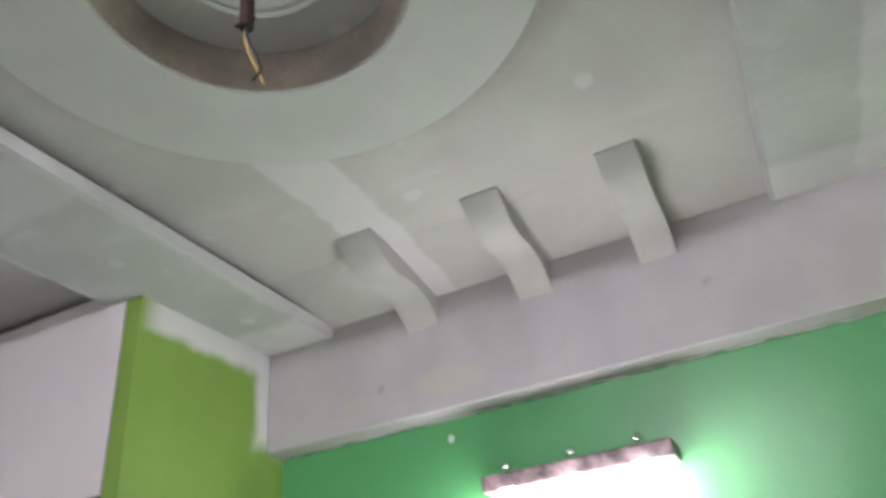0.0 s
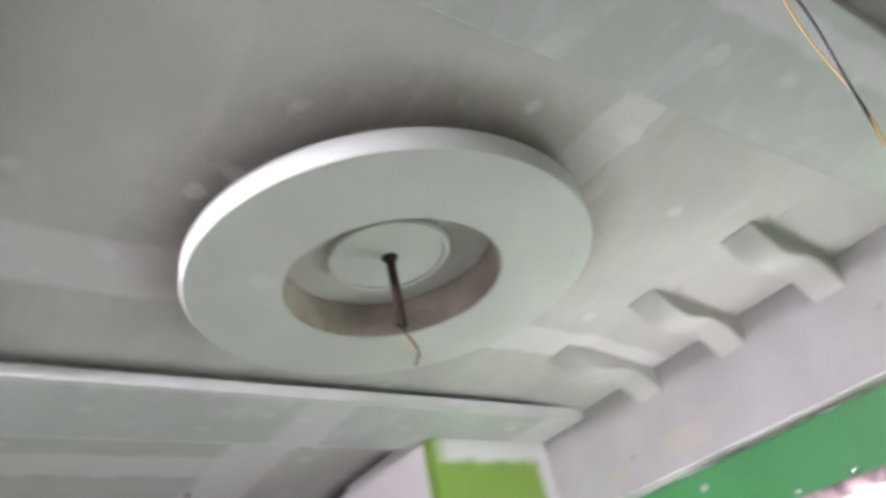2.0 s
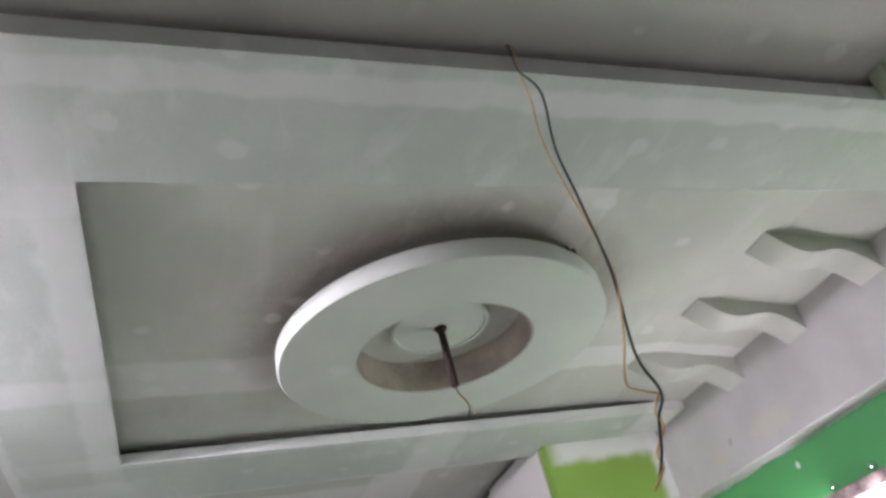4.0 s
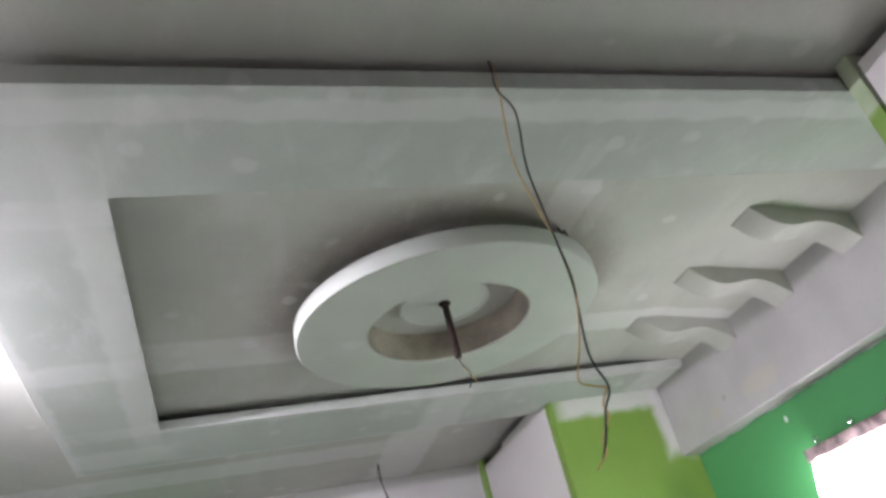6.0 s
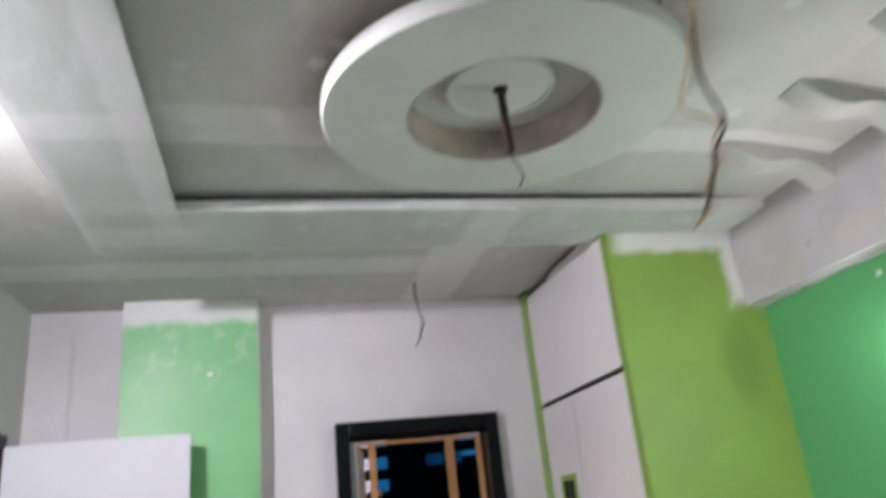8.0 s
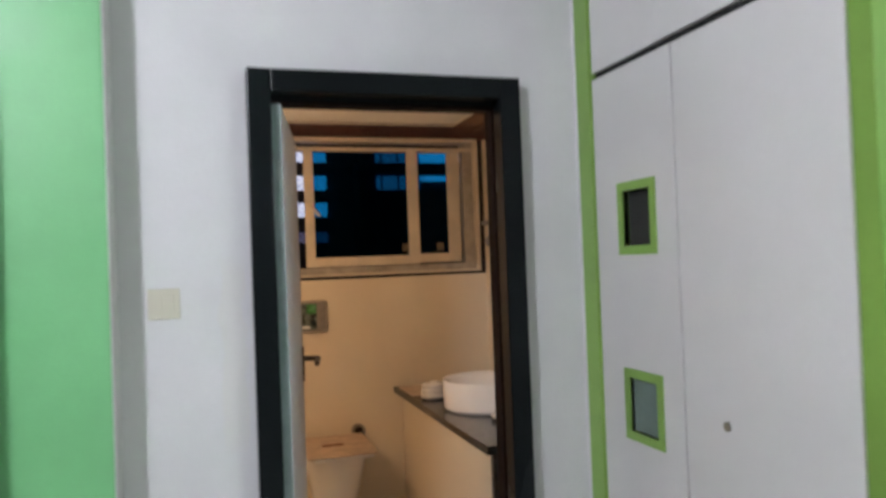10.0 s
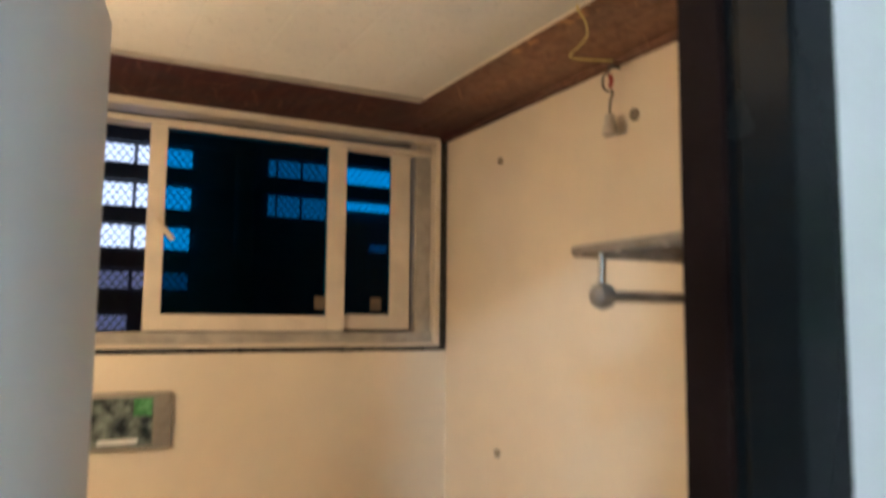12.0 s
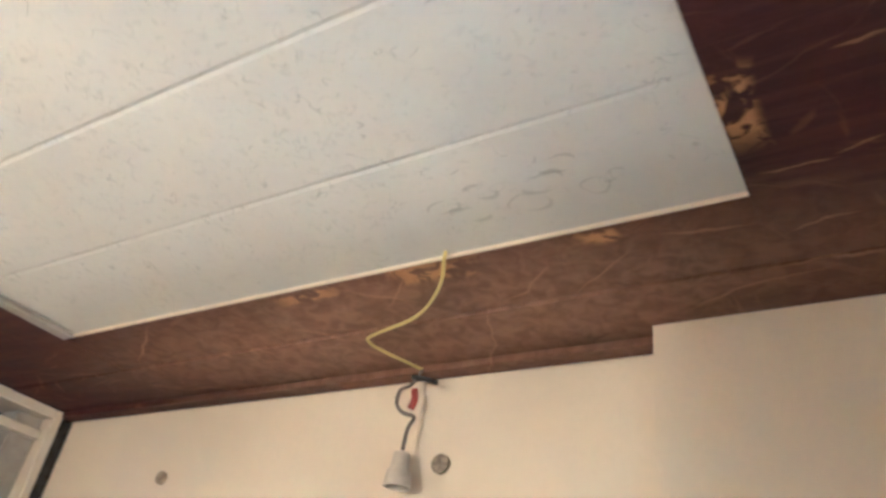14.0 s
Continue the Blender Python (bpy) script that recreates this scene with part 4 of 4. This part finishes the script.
for k in range(3):
    turn_start = -2.3 + 0.25 * k
    part("turn", rod([(-1.655 + (0.05 - 0.004 * k) * math.cos(turn_start + 0.42 * i), 1.01 + (0.05 - 0.004 * k) * math.sin(turn_start + 0.42 * i), CZ + 0.021 + 0.026 * k) for i in range(13)], 0.02, 10), M_CERAMIC, coil, smooth=True)
part("loose_end", rod([(-1.69, 0.965, CZ + 0.02), (-1.675, 0.99, CZ + 0.05), (-1.655, 1.0, CZ + 0.075)], 0.006, 6), M_BROWN, coil, "dark brown loose end")
tray = thing("cardboard_sheet", (-1.86, 1.08, CZ), "tan cardboard sheet lying on the counter", "cardboard")
part("sheet", box((-2.08, -1.74, 0.92, 1.2, CZ + 0.001, CZ + 0.012), bevel=0.002), M_CARD, tray)
mirror = thing("wall_tile_offcut", (-0.75, 1.4, CZ), "pale plastic offcut leaning on the wall", "offcut")
bm = box((-1.02, -0.72, 1.44, 1.452, CZ + 0.002, CZ + 0.17), bevel=0.002)
bmesh.ops.rotate(bm, cent=(-0.9, 1.45, CZ), matrix=Matrix.Rotation(radians(-24), 3, "X"), verts=bm.verts)
part("sheet", bm, M_PLASTIC, mirror)

strip = thing("plastic_strip", (-0.99, 1.4, CZ), "thin pale plastic strip leaning on the wall", "plastic strip")
part("strip", rod([(-0.99, 1.44, CZ + 0.002), (-0.985, BN - 0.008, CZ + 0.25)], 0.005, 6), M_PLASTIC, strip)

toilet = thing("toilet", (-1.85, 0.49, 0), "white toilet with a tan cardboard sheet over its lid", "toilet")
part("bowl", lathe([(0.13, 0.0), (0.12, 0.12), (0.16, 0.3), (0.185, 0.42), (0.18, 0.43)], (-1.92, 0.49, 0), 32), M_CERAMIC, toilet, smooth=True)
part("seat", box((BX + 0.03, -1.66, 0.33, 0.67, 0.43, 0.455), bevel=0.01), M_CERAMIC, toilet)
cover = thing("cardboard_cover", (-1.85, 0.49, 0.457), "tan cardboard cover with a brown printed label", "cardboard")
part("sheet", box((BX + 0.02, -1.64, 0.31, 0.69, 0.456, 0.464)), M_CARD, cover)
part("print", box((-1.92, -1.86, 0.42, 0.54, 0.4645, 0.4655)), M_BROWN, cover, "brown printed bar")
outlet = thing("pipe_outlet", (BX, 0.675, 0.475), "dark open pipe end in the bathroom wall", "pipe end")
part("collar", lathe([(0.026, 0.0), (0.04, 0.0), (0.04, 0.03), (0.026, 0.03)], (BX, 0.675, 0.475), 20, "x", True), M_STEEL, outlet)
part("bore", lathe([(0.026, 0.001), (0.026, 0.01)], (BX, 0.675, 0.475), 16, "x"), M_GAP, outlet)

niche = thing("picture_tile", (BX, 0.42, 1.2), "small glossy green and white print in a steel holder", "wall holder")
part("holder", box((BX + 0.001, BX + 0.03, 0.25, 0.505, 1.09, 1.275), bevel=0.012), M_STEEL, niche, smooth=True)
part("print", box((BX + 0.0305, BX + 0.033, 0.26, 0.445, 1.105, 1.26)), M_LEAFY, niche, "dark glossy print")
part("print_corner", box((BX + 0.0335, BX + 0.0345, 0.385, 0.442, 1.20, 1.256)), surface("print_green", (0.09, 0.27, 0.09), 0.25, vary=0.4, scale=30.0), niche, "green corner")
part("print_bar", box((BX + 0.0335, BX + 0.0345, 0.28, 0.40, 1.112, 1.128)), M_PLASTIC, niche, "white bar")

rack = thing("towel_rack", (BE, 1.1, 1.6), "dull steel towel rack on the wall beside the door", "towel rack")
for x in (-0.455, -0.36, -0.26):
    part("rail", rod([(x, 0.895, 1.632), (x, 1.445, 1.632)], 0.009, 12), M_STEEL, rack, smooth=True)
part("rail", rod([(-0.41, 0.90, 1.559), (-0.41, 1.44, 1.559)], 0.009, 12), M_STEEL, rack, smooth=True)
for y in (0.905, 1.42):
    part("bracket", rod([(-0.127, y, 1.634), (-0.475, y, 1.634)], 0.010, 12), M_STEEL, rack, smooth=True)
    part("link", rod([(-0.41, y, 1.63), (-0.41, y, 1.56)], 0.006, 10), M_CHROME, rack, smooth=True)
    part("knob", lathe([(0.008, -0.018), (0.018, -0.012), (0.021, 0.0), (0.018, 0.012), (0.008, 0.018)], (-0.41, y, 1.559), 18, "y"), M_STEEL, rack, smooth=True)
part("collar", lathe([(0.012, -0.008), (0.014, 0.0), (0.012, 0.008)], (-0.41, 1.11, 1.559), 14, "y"), M_STEEL, rack, smooth=True)

for x, z in ((-1.734, 2.095), (-1.754, 1.055), (-1.0, 1.03), (-1.033, 2.093)):
    plug = thing("wall_plug", (x, BN, z), "small grey-brown wall plug in the cream wall", "wall plug", "wall plugs")
    r = 0.017 if x == -1.033 else 0.014
    part("plug", lathe([(r * 0.5, -0.012), (r, -0.008), (r, 0.0)], (x, BN, z), 14, "y"), M_PLUG, plug, smooth=True)

# bulb holder on its flex
holder = thing("bulb_holder", (-0.985, 1.46, 2.06), "empty grey bulb holder hanging on tangled flex", "bulb holder")
hx, hy = -1.085, 1.50
part("cup", lathe([(0.008, 2.102), (0.014, 2.099), (0.016, 2.074), (0.021, 2.067), (0.023, 2.042), (0.019, 2.042), (0.016, 2.064), (0.006, 2.069)], (hx, hy, 0), 20), M_HOLDER, holder, smooth=True)
part("flex", rod([(hx, hy, 2.1), (hx + 0.003, hy, 2.14), (hx + 0.008, hy + 0.006, 2.165), (hx - 0.012, hy, 2.172), (hx - 0.032, hy + 0.004, 2.192), (hx - 0.026, hy, 2.216), (hx - 0.004, hy, 2.224), (hx + 0.012, hy + 0.004, 2.252)], 0.0036, 6), M_FLEX, holder, "grey-brown flex")
part("flex", rod([(hx - 0.004, hy, 2.238), (hx + 0.026, hy - 0.004, 2.23), (hx + 0.055, hy - 0.01, 2.217)], 0.004, 6), M_WIRE, holder, "dark cut flex end")
part("tape", rod([(hx + 0.002, hy, 2.178), (hx + 0.008, hy, 2.195), (hx + 0.004, hy, 2.213)], 0.0062, 8), M_WIRE_RED, holder, "red insulating tape")
strand("yellow_flex", [(-0.858, 1.213, PANEL_Z), (-0.86, 1.215, WOOD_Z - 0.006), (-0.90, 1.27, WOOD_Z - 0.012), (-0.98, 1.335, WOOD_Z - 0.012), (-1.09, 1.37, WOOD_Z - 0.012), (-1.108, 1.385, WOOD_Z - 0.014), (-1.1, 1.42, WOOD_Z - 0.016), (hx + 0.01, 1.505, WOOD_Z - 0.014)], 0.0028, M_WIRE_YELLOW, "yellow flex looping under the ply surround")

# lit bulb on the bathroom's south wall
bath_lamp = thing("wall_bulb", (-0.85, BS, 1.8), "lit warm bulb on the bathroom wall", "wall lamp")
part("base", lathe([(0.03, 0.0), (0.03, 0.03), (0.02, 0.05)], (-0.85, BS, 1.8), 18, "y"), M_PLASTIC, bath_lamp, smooth=True)
part("bulb", lathe([(0.014, 0.05), (0.03, 0.075), (0.042, 0.11), (0.036, 0.14), (0.012, 0.155)], (-0.85, BS, 1.8), 20, "y"), M_BULB, bath_lamp, "glowing warm bulb", True)
